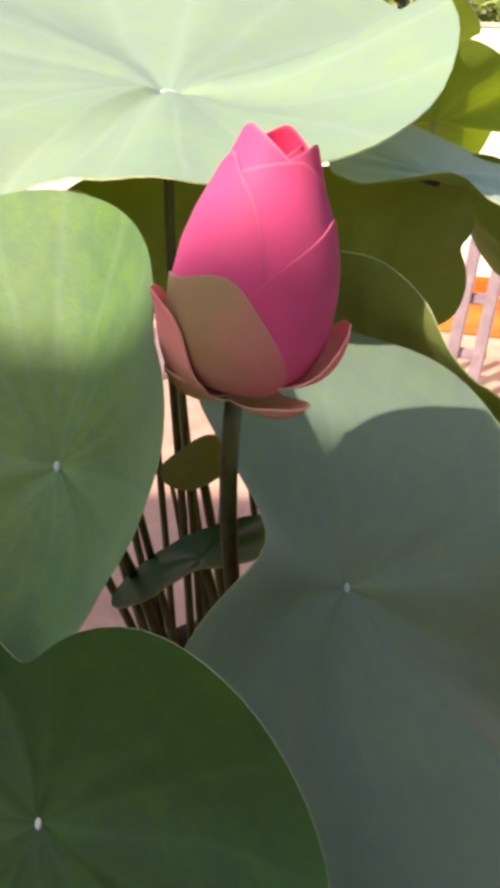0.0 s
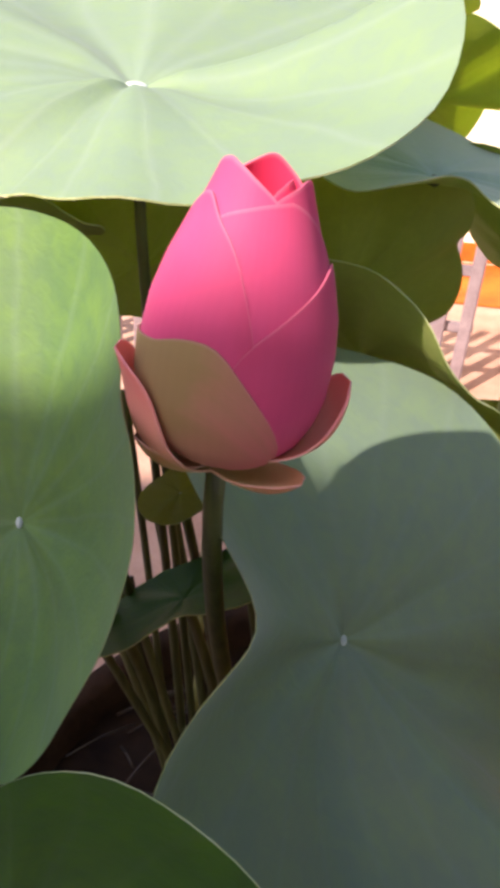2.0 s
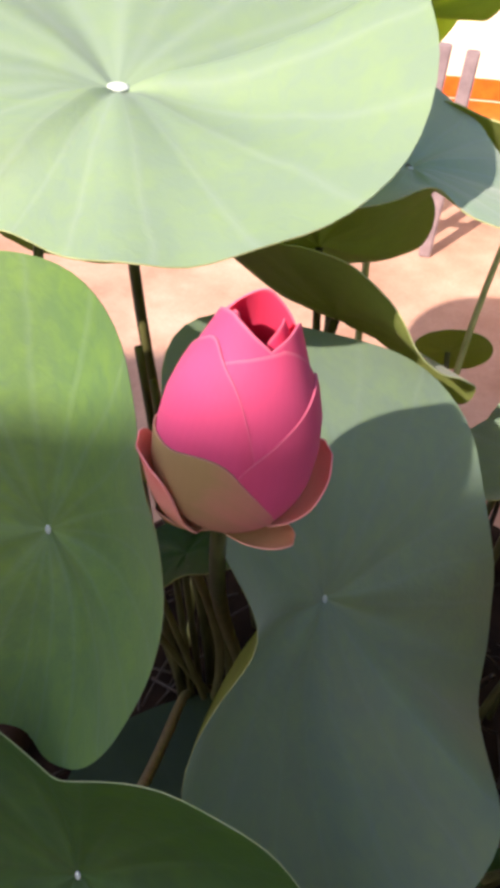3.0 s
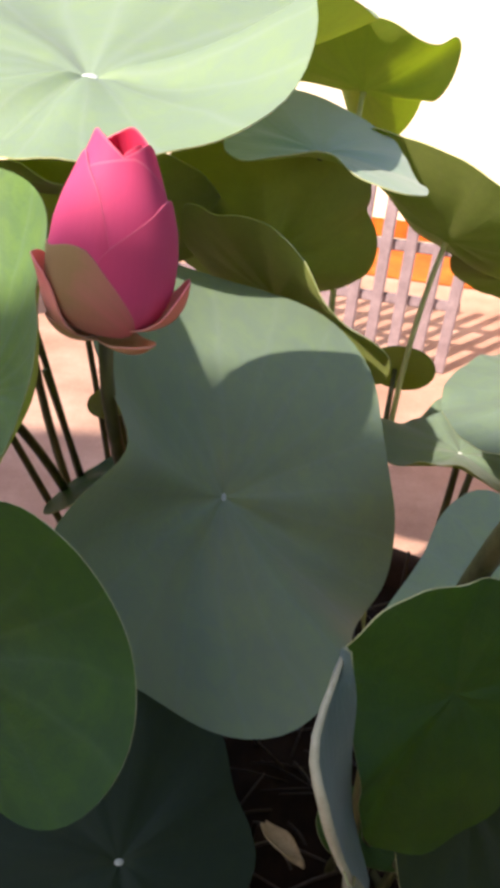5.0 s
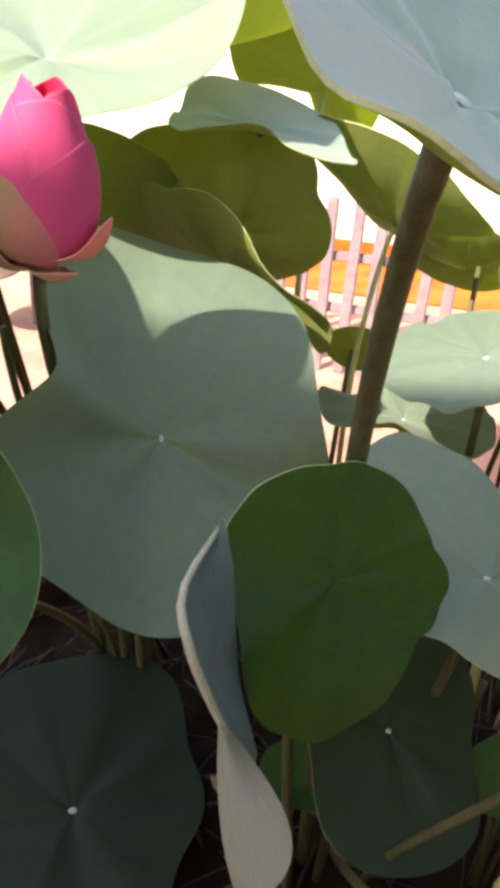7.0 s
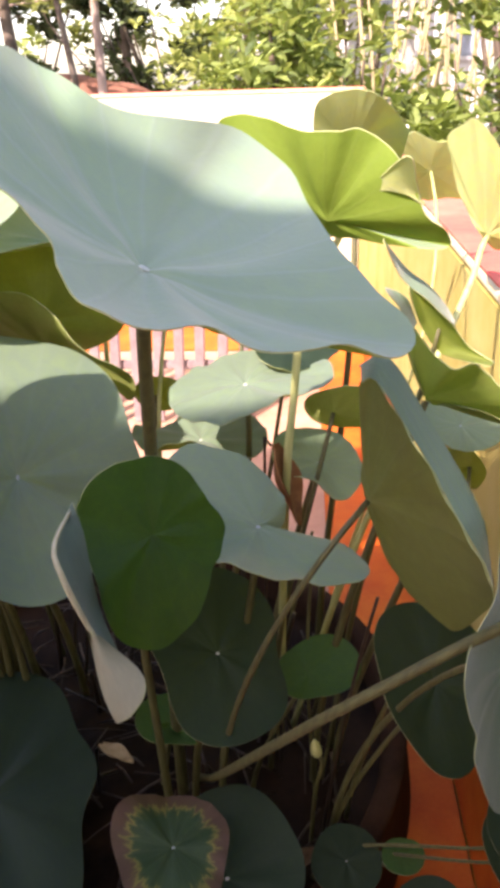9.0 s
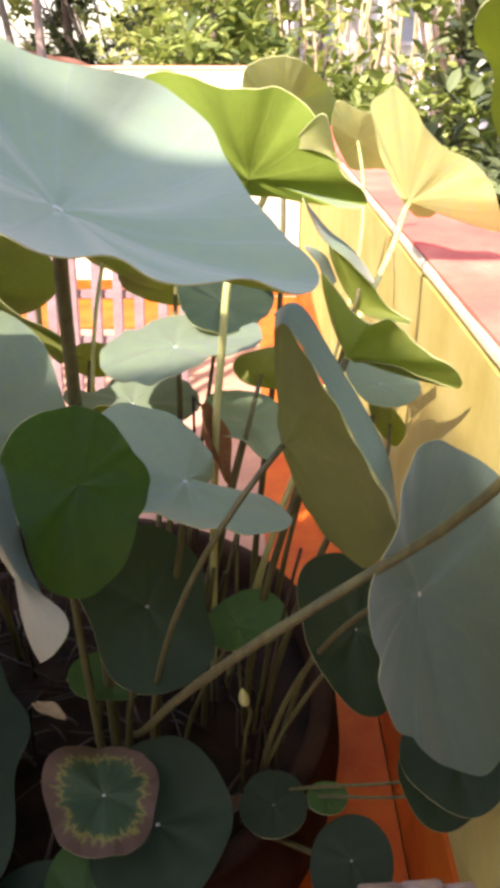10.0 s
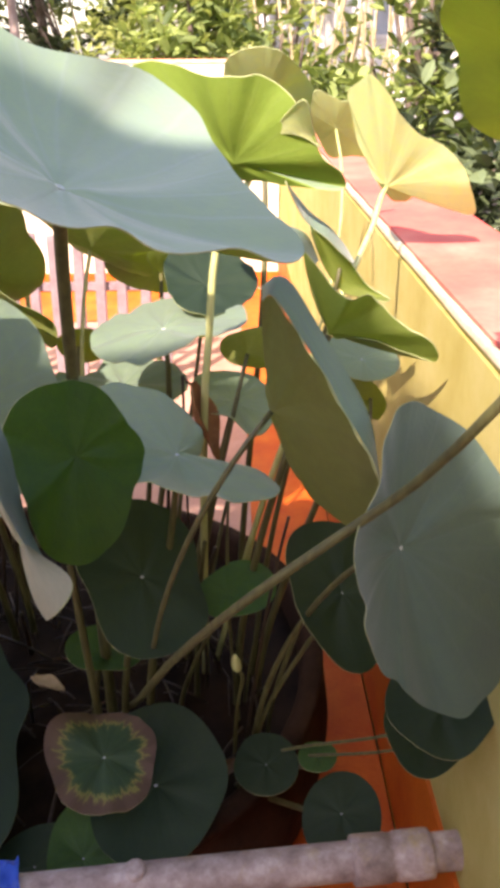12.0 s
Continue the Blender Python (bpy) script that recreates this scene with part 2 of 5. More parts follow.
def petal_material(name, root, body, tip, thin=0.45, blush=None):
    """UV x runs across the petal, UV y from its root to its tip; blush: a colour that spreads in from the sides."""
    m, n, l, p = material(name)
    uv = n.new("ShaderNodeUVMap")
    sep = n.new("ShaderNodeSeparateXYZ")
    l.new(uv.outputs[0], sep.inputs[0])
    wash = noise_tex(n, l, 4.0, 4, 0.6, uv.outputs[0], 0.5)
    along = calc(n, l, "ADD", sep.outputs[1], calc(n, l, "MULTIPLY", calc(n, l, "SUBTRACT", wash, 0.5), 0.35))
    c = ramp(n, [(0.02, root), (0.45, body), (0.97, tip)])
    l.new(along, c.inputs[0])
    lines = n.new("ShaderNodeTexWave")
    lines.inputs["Scale"].default_value = 9.0
    lines.inputs["Distortion"].default_value = 2.5
    lines.inputs["Detail"].default_value = 2.0
    stretch = n.new("ShaderNodeMapping")
    stretch.inputs["Scale"].default_value = (1, 0.12, 1)
    l.new(uv.outputs[0], stretch.inputs[0])
    l.new(stretch.outputs[0], lines.inputs["Vector"])
    col = mix_colour(n, l, calc(n, l, "MULTIPLY", lines.outputs["Fac"], 0.06), c.outputs[0], tuple(v * 0.75 for v in body))
    edge = calc(n, l, "ABSOLUTE", calc(n, l, "SUBTRACT", sep.outputs[0], 0.5))
    pale = ramp(n, [(0.455, (0, 0, 0)), (0.5, (1, 1, 1))])
    l.new(edge, pale.inputs[0])
    lip = ramp(n, [(0.986, (0, 0, 0)), (0.995, (1, 1, 1))])
    l.new(sep.outputs[1], lip.inputs[0])
    if blush:
        side = ramp(n, [(0.12, (0, 0, 0)), (0.44, (1, 1, 1))])
        l.new(calc(n, l, "ADD", edge, calc(n, l, "MULTIPLY", calc(n, l, "SUBTRACT", wash, 0.5), 0.25)), side.inputs[0])
        col = mix_colour(n, l, calc(n, l, "MULTIPLY", side.outputs[0], 0.85), col, blush)
    col = mix_colour(n, l, calc(n, l, "MULTIPLY", pale.outputs[0], 0.22), col, (0.90, 0.50, 0.58))
    col = mix_colour(n, l, calc(n, l, "MULTIPLY", lip.outputs[0], 0.22), col, (0.88, 0.46, 0.50))
    l.new(col, p.inputs["Base Color"])
    p.inputs["Roughness"].default_value = 0.62
    p.inputs["Specular IOR Level"].default_value = 0.2
    p.inputs["Sheen Weight"].default_value = 0.05
    nor = bump(n, l, p, calc(n, l, "ADD", lines.outputs["Fac"], calc(n, l, "MULTIPLY", wash, 4.0)), 0.02, 0.0012)
    t = n.new("ShaderNodeBsdfTranslucent")
    l.new(col, t.inputs["Color"])
    l.new(nor, t.inputs["Normal"])
    mx = n.new("ShaderNodeMixShader")
    mx.inputs[0].default_value = thin
    l.new(p.outputs[0], mx.inputs[1])
    l.new(t.outputs[0], mx.inputs[2])
    l.new(mx.outputs[0], n["Material Output"].inputs["Surface"])
    return m


# Lighter root, darker tip: partly petal colour, partly evening out sun and shade.
pink = petal_material("petal_pink", (0.84, 0.15, 0.32), (0.78, 0.105, 0.270), (0.70, 0.090, 0.215), 0.36)
deep = petal_material("petal_deep", (0.88, 0.08, 0.20), (0.92, 0.045, 0.14), (0.92, 0.06, 0.16), 0.3)
green_pink = petal_material("sepal_green_pink", (0.62, 0.27, 0.21), (0.37, 0.24, 0.110), (0.38, 0.27, 0.115), 0.30, (0.76, 0.22, 0.26))
tan_sepal = petal_material("sepal_tan", (0.58, 0.50, 0.20), (0.70, 0.50, 0.24), (0.72, 0.34, 0.20), 0.25)
flesh = petal_material("sepal_flesh", (0.80, 0.60, 0.32), (0.88, 0.44, 0.32), (0.90, 0.30, 0.26), 0.38)

yellow = rough_paint("yellow_plaster", (0.40, 0.345, 0.085), (0.475, 0.425, 0.140), (0.53, 0.485, 0.20), 9, 620, 0.85, 0.7, 0.003, (0.38, 0.32, 0.12))
red = rough_paint("red_coping_paint", (0.72, 0.115, 0.095), (0.80, 0.205, 0.145), (0.84, 0.330, 0.230), 7, 120, 0.6, 0.3, 0.0015, (0.80, 0.29, 0.20))
# Paler copy of the yellow plaster: the wall's blown-out sun is in it.
cream = rough_paint("glare_yellow_plaster", (0.72, 0.66, 0.48), (0.80, 0.76, 0.60), (0.84, 0.82, 0.70), 6, 200, 0.85, 0.4, 0.002)
bare = rough_paint("bare_render", (0.48, 0.41, 0.25), (0.60, 0.53, 0.37), (0.70, 0.64, 0.50), 40, 300, 0.9, 0.6, 0.002)
orange = rough_paint("orange_paint", (0.46, 0.075, 0.008), (0.58, 0.135, 0.012), (0.66, 0.20, 0.02), 8, 160, 0.65, 0.35, 0.0015, (0.42, 0.09, 0.02))
tan = rough_paint("terracotta_floor", (0.38, 0.215, 0.150), (0.51, 0.315, 0.230), (0.60, 0.405, 0.310), 5, 150, 0.8, 0.4, 0.002, (0.30, 0.17, 0.12))
plain_wall = rough_paint("grey_render", (0.30, 0.29, 0.27), (0.40, 0.39, 0.36), (0.46, 0.45, 0.42), 3, 90, 0.9)
# Lilac taken darker: the pickets' backlit shade is put into the colour.
slat_mat = rough_paint("backlit_lilac", (0.22, 0.165, 0.175), (0.29, 0.225, 0.235), (0.36, 0.285, 0.29), 25, 250, 0.6)
tub_mat = rough_paint("dark_tub", (0.020, 0.010, 0.007), (0.042, 0.021, 0.013), (0.068, 0.036, 0.024), 14, 200, 0.8, shine=0.08)
pipe_mat = rough_paint("weathered_pipe", (0.20, 0.15, 0.14), (0.38, 0.31, 0.29), (0.60, 0.54, 0.52), 42, 260, 0.65, 0.5, 0.001, (0.42, 0.32, 0.10))
earth = rough_paint("earth", (0.10, 0.07, 0.05), (0.20, 0.14, 0.10), (0.30, 0.22, 0.16), 0.8, 9, 0.95, 0.6, 0.02)
bark = rough_paint("bark", (0.08, 0.06, 0.045), (0.16, 0.125, 0.10), (0.26, 0.22, 0.18), 8, 70, 0.9, 0.7, 0.006)
pale_bark = rough_paint("pale_bark", (0.34, 0.25, 0.22), (0.46, 0.36, 0.32), (0.56, 0.46, 0.42), 10, 80, 0.9, 0.5, 0.004)
red_earth = rough_paint("red_earth", (0.16, 0.07, 0.05), (0.28, 0.13, 0.09), (0.38, 0.20, 0.15), 2.5, 30, 0.95, 0.6, 0.01)
white_wall = rough_paint("white_plaster", (0.70, 0.70, 0.72), (0.78, 0.78, 0.80), (0.82, 0.82, 0.83), 2, 60, 0.85)
blue_grey = rough_paint("blue_grey_paint", (0.36, 0.42, 0.52), (0.44, 0.50, 0.60), (0.50, 0.56, 0.66), 4, 60, 0.6)
tan_leaf = rough_paint("tan_dried_leaf", (0.24, 0.17, 0.09), (0.36, 0.27, 0.15), (0.46, 0.37, 0.22), 60, 300, 0.8)
rust_leaf = rough_paint("rust_dried_leaf", (0.16, 0.07, 0.03), (0.28, 0.13, 0.05), (0.38, 0.20, 0.08), 40, 300, 0.8)
terracotta = rough_paint("terracotta_pot", (0.36, 0.13, 0.06), (0.50, 0.20, 0.09), (0.58, 0.28, 0.15), 12, 180, 0.85)
pale_sun_spot = rough_paint("pale_sun_spot", (0.44, 0.42, 0.34), (0.62, 0.60, 0.50), (0.72, 0.70, 0.62), 60, 300, 0.9)
straw = rough_paint("straw_stem", (0.30, 0.25, 0.13), (0.46, 0.40, 0.24), (0.58, 0.52, 0.34), 30, 200, 0.8)
blue_mat = rough_paint("blue_plastic", (0.01, 0.05, 0.30), (0.02, 0.09, 0.48), (0.03, 0.12, 0.55), 12, 200, 0.4)

m, n, l, p = material("muddy_water")
mud = ramp(n, [(0.35, (0.010, 0.005, 0.003)), (0.65, (0.030, 0.016, 0.009))])
l.new(noise_tex(n, l, 18, 5, 0.6), mud.inputs[0])
l.new(mud.outputs[0], p.inputs["Base Color"])
p.inputs["Roughness"].default_value = 0.5
p.inputs["Specular IOR Level"].default_value = 0.05
bump(n, l, p, noise_tex(n, l, 30, 3, 0.5), 0.15, 0.004)
water_mat = m


def foliage(name, dark, light, thin, rough, glow=(0.45, 0.55, 0.08)):
    m, n, l, p = material(name)
    geo = n.new("ShaderNodeNewGeometry")
    c = ramp(n, [(0.0, dark), (0.75, light), (1.0, tuple(min(1, v * 1.5) for v in light))])
    l.new(geo.outputs["Random Per Island"], c.inputs[0])
    l.new(c.outputs[0], p.inputs["Base Color"])
    p.inputs["Roughness"].default_value = rough
    t = n.new("ShaderNodeBsdfTranslucent")
    l.new(mix_colour(n, l, 0.5, c.outputs[0], glow), t.inputs["Color"])
    mx = n.new("ShaderNodeMixShader")
    mx.inputs[0].default_value = thin
    l.new(p.outputs[0], mx.inputs[1])
    l.new(t.outputs[0], mx.inputs[2])
    l.new(mx.outputs[0], n["Material Output"].inputs["Surface"])
    return m


hedge_leaf = foliage("hedge_leaf", (0.07, 0.11, 0.04), (0.29, 0.37, 0.12), 0.40, 0.22)
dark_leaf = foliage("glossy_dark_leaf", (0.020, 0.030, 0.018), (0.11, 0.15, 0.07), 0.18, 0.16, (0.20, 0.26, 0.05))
tree_leaf = foliage("tree_leaf", (0.12, 0.15, 0.05), (0.36, 0.40, 0.12), 0.45, 0.35)


# ---- building helpers ----
def mesh_of(name, verts, faces, uvs=None, smooth=True, slots=None):
    me = bpy.data.meshes.new(name)
    me.from_pydata([tuple(v) for v in verts], [], faces)
    if uvs is not None:
        layer = me.uv_layers.new(name="UVMap")
        idx = np.empty(len(me.loops), dtype=np.int32)
        me.loops.foreach_get("vertex_index", idx)
        layer.data.foreach_set("uv", np.asarray(uvs, dtype=np.float32)[idx].ravel())
    if slots is not None:
        me.polygons.foreach_set("material_index", np.asarray(slots, dtype=np.int32))
    if smooth:
        me.polygons.foreach_set("use_smooth", np.ones(len(me.polygons), dtype=bool))
    me.update()
    return me


def part(name, data, material_list, parent=None, label=""):
    """Links a bmesh or a mesh as one mesh object under its thing."""
    if isinstance(data, bmesh.types.BMesh):
        me = bpy.data.meshes.new(name)
        data.to_mesh(me)
        data.free()
    else:
        me = data
    for mat in material_list if isinstance(material_list, (list, tuple)) else [material_list]:
        me.materials.append(mat)
    ob = new(name, me)
    if parent is not None:
        ob.parent = parent
        base = parent
        off = Vector((0, 0, 0))
        while base is not None:
            off += base.location
            base = base.parent
        ob.location = -off
    if label:
        tagged(ob, label)
    return ob


def empty(name, at, label, category, group="", kind=""):
    ob = new(name)
    ob.location = at
    return tagged(ob, label, category, group, kind)


def tube(points, radii, sides=10, cap=True):
    """A tapered tube along a smooth run of points."""
    pts = [Vector(q) for q in points]
    verts, faces = [], []
    side = None
    for i, q in enumerate(pts):
        ahead = (pts[min(i + 1, len(pts) - 1)] - pts[max(i - 1, 0)]).normalized()
        if side is None:
            side = ahead.orthogonal().normalized()
        side = (side - ahead * side.dot(ahead)).normalized()
        other = ahead.cross(side)
        r = radii[i] if isinstance(radii, (list, tuple)) else radii
        for k in range(sides):
            a = 2 * math.pi * k / sides
            verts.append(q + r * (math.cos(a) * side + math.sin(a) * other))
    for i in range(len(pts) - 1):
        for k in range(sides):
            a, b = i * sides + k, i * sides + (k + 1) % sides
            faces.append((a, b, b + sides, a + sides))
    if cap:
        faces.append(tuple(range(sides))[::-1])
        faces.append(tuple(range((len(pts) - 1) * sides, len(pts) * sides)))
    return verts, faces


def bezier(p0, p1, p2, p3, count=14):
    out = []
    for i in range(count + 1):
        t = i / count
        out.append(Vector(p0) * (1 - t) ** 3 + Vector(p1) * 3 * t * (1 - t) ** 2 + Vector(p2) * 3 * t * t * (1 - t) + Vector(p3) * t ** 3)
    return out


def box_bm(x0, x1, y0, y1, z0, z1, m=None, bevel=0.0, segments=2):
    bm = bmesh.new()
    bmesh.ops.create_cube(bm, size=1.0)
    for v in bm.verts:
        v.co = Vector(((x0 + x1) / 2 + v.co.x * (x1 - x0), (y0 + y1) / 2 + v.co.y * (y1 - y0), (z0 + z1) / 2 + v.co.z * (z1 - z0)))
    if bevel:
        bmesh.ops.bevel(bm, geom=bm.edges[:], offset=bevel, segments=segments, affect="EDGES")
    if m is not None:
        bm.transform(m)
    return bm


# The yard's own axes: across (to the right wall), along it, and up.
ALONG = math.radians(14.9)
YARD = Matrix.Translation((0.137, -0.387, 0)) @ Matrix.Rotation(-ALONG, 4, "Z")


def yard(across, along, z=0.0):
    return YARD @ Vector((across, along, z))


# ---- setting ----
ground = part("ground", box_bm(-60, 60, -60, 60, -0.30, -0.020), earth)
tagged(ground, "bare brown earth reaching to the horizon", "ground", kind="structure")
floor = part("floor", box_bm(-3.2, 0.19, -4.6, 3.0, -0.015, 0.0, YARD), tan)
tagged(floor, "sunlit pinkish terracotta yard floor", "floor", kind="structure")
border = part("floor_border", box_bm(0.035, 0.190, -1.2, 2.99, 0.001, 0.006, YARD, 0.002), orange)
border_far = part("floor_border", box_bm(-3.19, 0.034, 2.60, 2.99, 0.001, 0.006, YARD, 0.002), orange)
tagged(border_far, "orange painted band of floor along the far wall", "floor", kind="structure")
tagged(border, "orange painted band of floor along the low wall", "floor", kind="structure")


def worn_edge(parent, across, y0, y1, top):
    """A pale, uneven strip where the paint has worn off the arris."""
    verts, faces = [], []
    steps = 150
    for i in range(steps + 1):
        y = y0 + (y1 - y0) * i / steps
        w = 0.0026 + 0.002 * noise.noise((y * 6, 0.2, 0)) + 0.0016 * noise.noise((y * 40, 0.7, 0))
        d = 0.004 + 0.0015 * noise.noise((y * 9, 4.2, 0))
        for x, z in ((across - 0.0015, top - d - 0.004), (across - 0.002, top - 0.003), (across + 0.001, top + 0.0008), (across + w, top + 0.0007), (across + w, top - 0.004)):
            verts.append(YARD @ Vector((x, y, z)))
    for i in range(steps):
        for k in range(4):
            a = i * 5 + k
            faces.append((a, a + 1, a + 6, a + 5))
    part("worn_edge", mesh_of("worn_edge", verts, faces), bare, parent, "pale worn render along the coping's edge")


def masonry_wall(name, x0, x1, y0, y1, top, label, inner, dado, paint=None):
    """A low plastered wall: body, an orange dado and a red coping with a worn pale edge. inner: which side faces the yard."""
    body = part(name, box_bm(x0, x1, y0, y1, -0.02, top - 0.012, YARD, 0.004), paint or yellow)
    tagged(body, label, "wall", kind="structure")
    part("coping", box_bm(x0 + 0.004, x1 + 0.006, y0 + 0.004, y1 + 0.006, top - 0.0115, top, YARD, 0.004), red, body, "faded red painted coping with leaf shadows")
    if inner == "x":
        worn_edge(body, x0 + 0.001, y0, y1, top)
        part("dado", box_bm(x0 - 0.004, x0 + 0.01, y0, y1 - 0.02, 0.007, dado, YARD, 0.002), orange, body, "orange painted band at the wall's foot")
    else:
        part("worn_edge", box_bm(x0, x1, y0 - 0.003, y0 + 0.0075, top - 0.014, top - 0.0005, YARD, 0.003), bare, body, "pale worn render along the coping's edge")
        part("dado", box_bm(x0, x1, y0 - 0.004, y0 + 0.01, 0.007, dado, YARD, 0.002), orange, body, "orange painted band at the wall's foot")
    return body


masonry_wall("wall_east", 0.195, 0.326, -1.6, 3.14, 0.652, "low yellow rough-plastered yard wall with red coping", "x", 0.19)
masonry_wall("wall_north", -3.2, 0.19, 3.0, 3.14, 0.82, "yellow yard wall with red coping, sun glare put into its pale colour", "y", 0.07, cream)
# Unseen roof, added behind the camera only to shade the near plants.
HIGH = Matrix.Translation((0.0, -1.128, 0)) @ Matrix.Rotation(math.atan2(-0.201, 1.0), 4, "Z")
shade_slab = part("porch_roof", box_bm(-4.2, -0.775, -2.0, 0.0, 2.124, 2.224, HIGH, 0.004), plain_wall)
tagged(shade_slab, "unseen grey roof slab on square posts, added to shade the plants", "roof", kind="structure")
# Added set-back slab: cuts skylight on the low leaves, keeps the wall sunlit.
part("side_slab", box_bm(-0.771, 2.4, -2.0, -0.363, 2.124, 2.224, HIGH, 0.004), plain_wall, shade_slab)
# Added forward slab: shades the floor behind the tub.
part("front_slab", box_bm(-4.2, -1.62, -1.2, -0.475, 2.126, 2.226, None, 0.004), plain_wall, shade_slab)
for x in (-4.1, 2.3):
    for y in (-1.9, -1.3):
        part("post", box_bm(x - 0.09, x + 0.09, y - 0.09, y + 0.09, -0.02, 2.122, HIGH, 0.006), plain_wall, shade_slab)
# Unseen wall, its height set to hold back low light from the south.
south = part("wall_south", box_bm(-4.2, 2.4, -2.9, -2.7, -0.02, 1.8, HIGH, 0.004), cream)
tagged(south, "plain plastered wall, unseen, added to cut low skylight on the leaves", "wall", kind="structure")
west = part("wall_west", box_bm(-3.4, -3.2, -2.6, 3.0, -0.02, 1.6, YARD, 0.004), plain_wall)
tagged(west, "plain grey rendered wall closing the yard", "wall", kind="structure")


# ---- the tub ----
TUB, RIM, MUD = Vector((0.107, 0.385, 0)), 0.20, 0.160


def build_tub():
    thing = empty("lotus_tub", TUB, "wide round dark brown tub full of mud and lotus stems", "tub")
    prof = [(0.0, 0.0), (0.290, 0.0), (0.318, 0.012), (0.340, 0.06), (0.345, 0.11), (0.340, 0.15), (0.329, 0.178), (0.333, 0.186), (0.336, 0.194), (0.333, 0.2), (0.317, 0.2), (0.310, 0.192), (0.306, 0.15), (0.27, 0.02), (0.0, 0.02)]
    sides = 96
    verts, faces = [], []
    for r, z in prof:
        for k in range(sides):
            a = 2 * math.pi * k / sides
            w = 1 + 0.004 * math.sin(5 * a)
            verts.append((TUB.x + r * w * math.cos(a), TUB.y + r * w * math.sin(a), z))
    for i in range(len(prof) - 1):
        for k in range(sides):
            a, b = i * sides + k, i * sides + (k + 1) % sides
            faces.append((a, b, b + sides, a + sides))
    part("body", mesh_of("body", verts, faces), tub_mat, thing)
    verts, faces = [], []
    rings = 14
    for i in range(rings + 1):
        for k in range(sides):
            a, r = 2 * math.pi * k / sides, 0.309 * i / rings
            x, y = TUB.x + r * math.cos(a), TUB.y + r * math.sin(a)
            verts.append((x, y, MUD + 0.008 * noise.noise((x * 9, y * 9, 0.3)) + 0.004 * noise.noise((x * 30, y * 30, 1.7))))
    for i in range(rings):
        for k in range(sides):
            a, b = i * sides + k, i * sides + (k + 1) % sides
            faces.append((a, b, b + sides, a + sides))
    part("mud", mesh_of("mud", verts, faces), water_mat, thing, "black wet mud and water")


build_tub()


def smooth_line(points, count):
    """A smooth line through a few points."""
    pts = [Vector(q) for q in points]
    ext = [pts[0] * 2 - pts[1]] + pts + [pts[-1] * 2 - pts[-2]]
    out = []
    for i in range(count + 1):
        f = (len(pts) - 1) * i / count
        k = min(int(f), len(pts) - 2)
        t = f - k
        p0, p1, p2, p3 = ext[k:k + 4]
        out.append(0.5 * (2 * p1 + (p2 - p0) * t + (2 * p0 - 5 * p1 + 4 * p2 - p3) * t * t + (3 * p1 - p0 - 3 * p2 + p3) * t ** 3))
    return out


# ---- lotus leaves ----
def leaf_frame(normal):
    nn = Vector(normal).normalized()
    u = Vector((1, 0, 0)) - nn * nn.x
    if u.length < 0.15:
        u = Vector((0, 1, 0)) - nn * nn.y
    u.normalize()
    return u, nn.cross(u), nn


def blade_faces(pts, uv, ww, thick):
    """Upper face, underside and margin of a blade given ring by ring."""
    rings, sides = pts.shape[0] - 1, pts.shape[1]
    top = pts.reshape(-1, 3)
    low = top - ww * thick
    verts = np.concatenate([top, low])
    count = len(top)
    faces, slots = [], []
    for i in range(rings):
        for k in range(sides):
            a, b = i * sides + k, i * sides + (k + 1) % sides
            faces.append((a, a + sides, b + sides, b))
            slots.append(0)
            faces.append((count + b, count + b + sides, count + a + sides, count + a))
            slots.append(1)
    # the margin is a strip of its own, slightly rolled out
    verts = np.concatenate([verts, top[-sides:], low[-sides:]])
    for k in range(sides):
        a, b = 2 * count + k, 2 * count + (k + 1) % sides
        faces.append((a, a + sides, b + sides, b))
        slots.append(2)
    uvs = np.concatenate([uv.reshape(-1, 2)] * 2 + [uv.reshape(-1, 2)[-sides:]] * 2)
    return mesh_of("blade", verts, faces, uvs, True, slots)


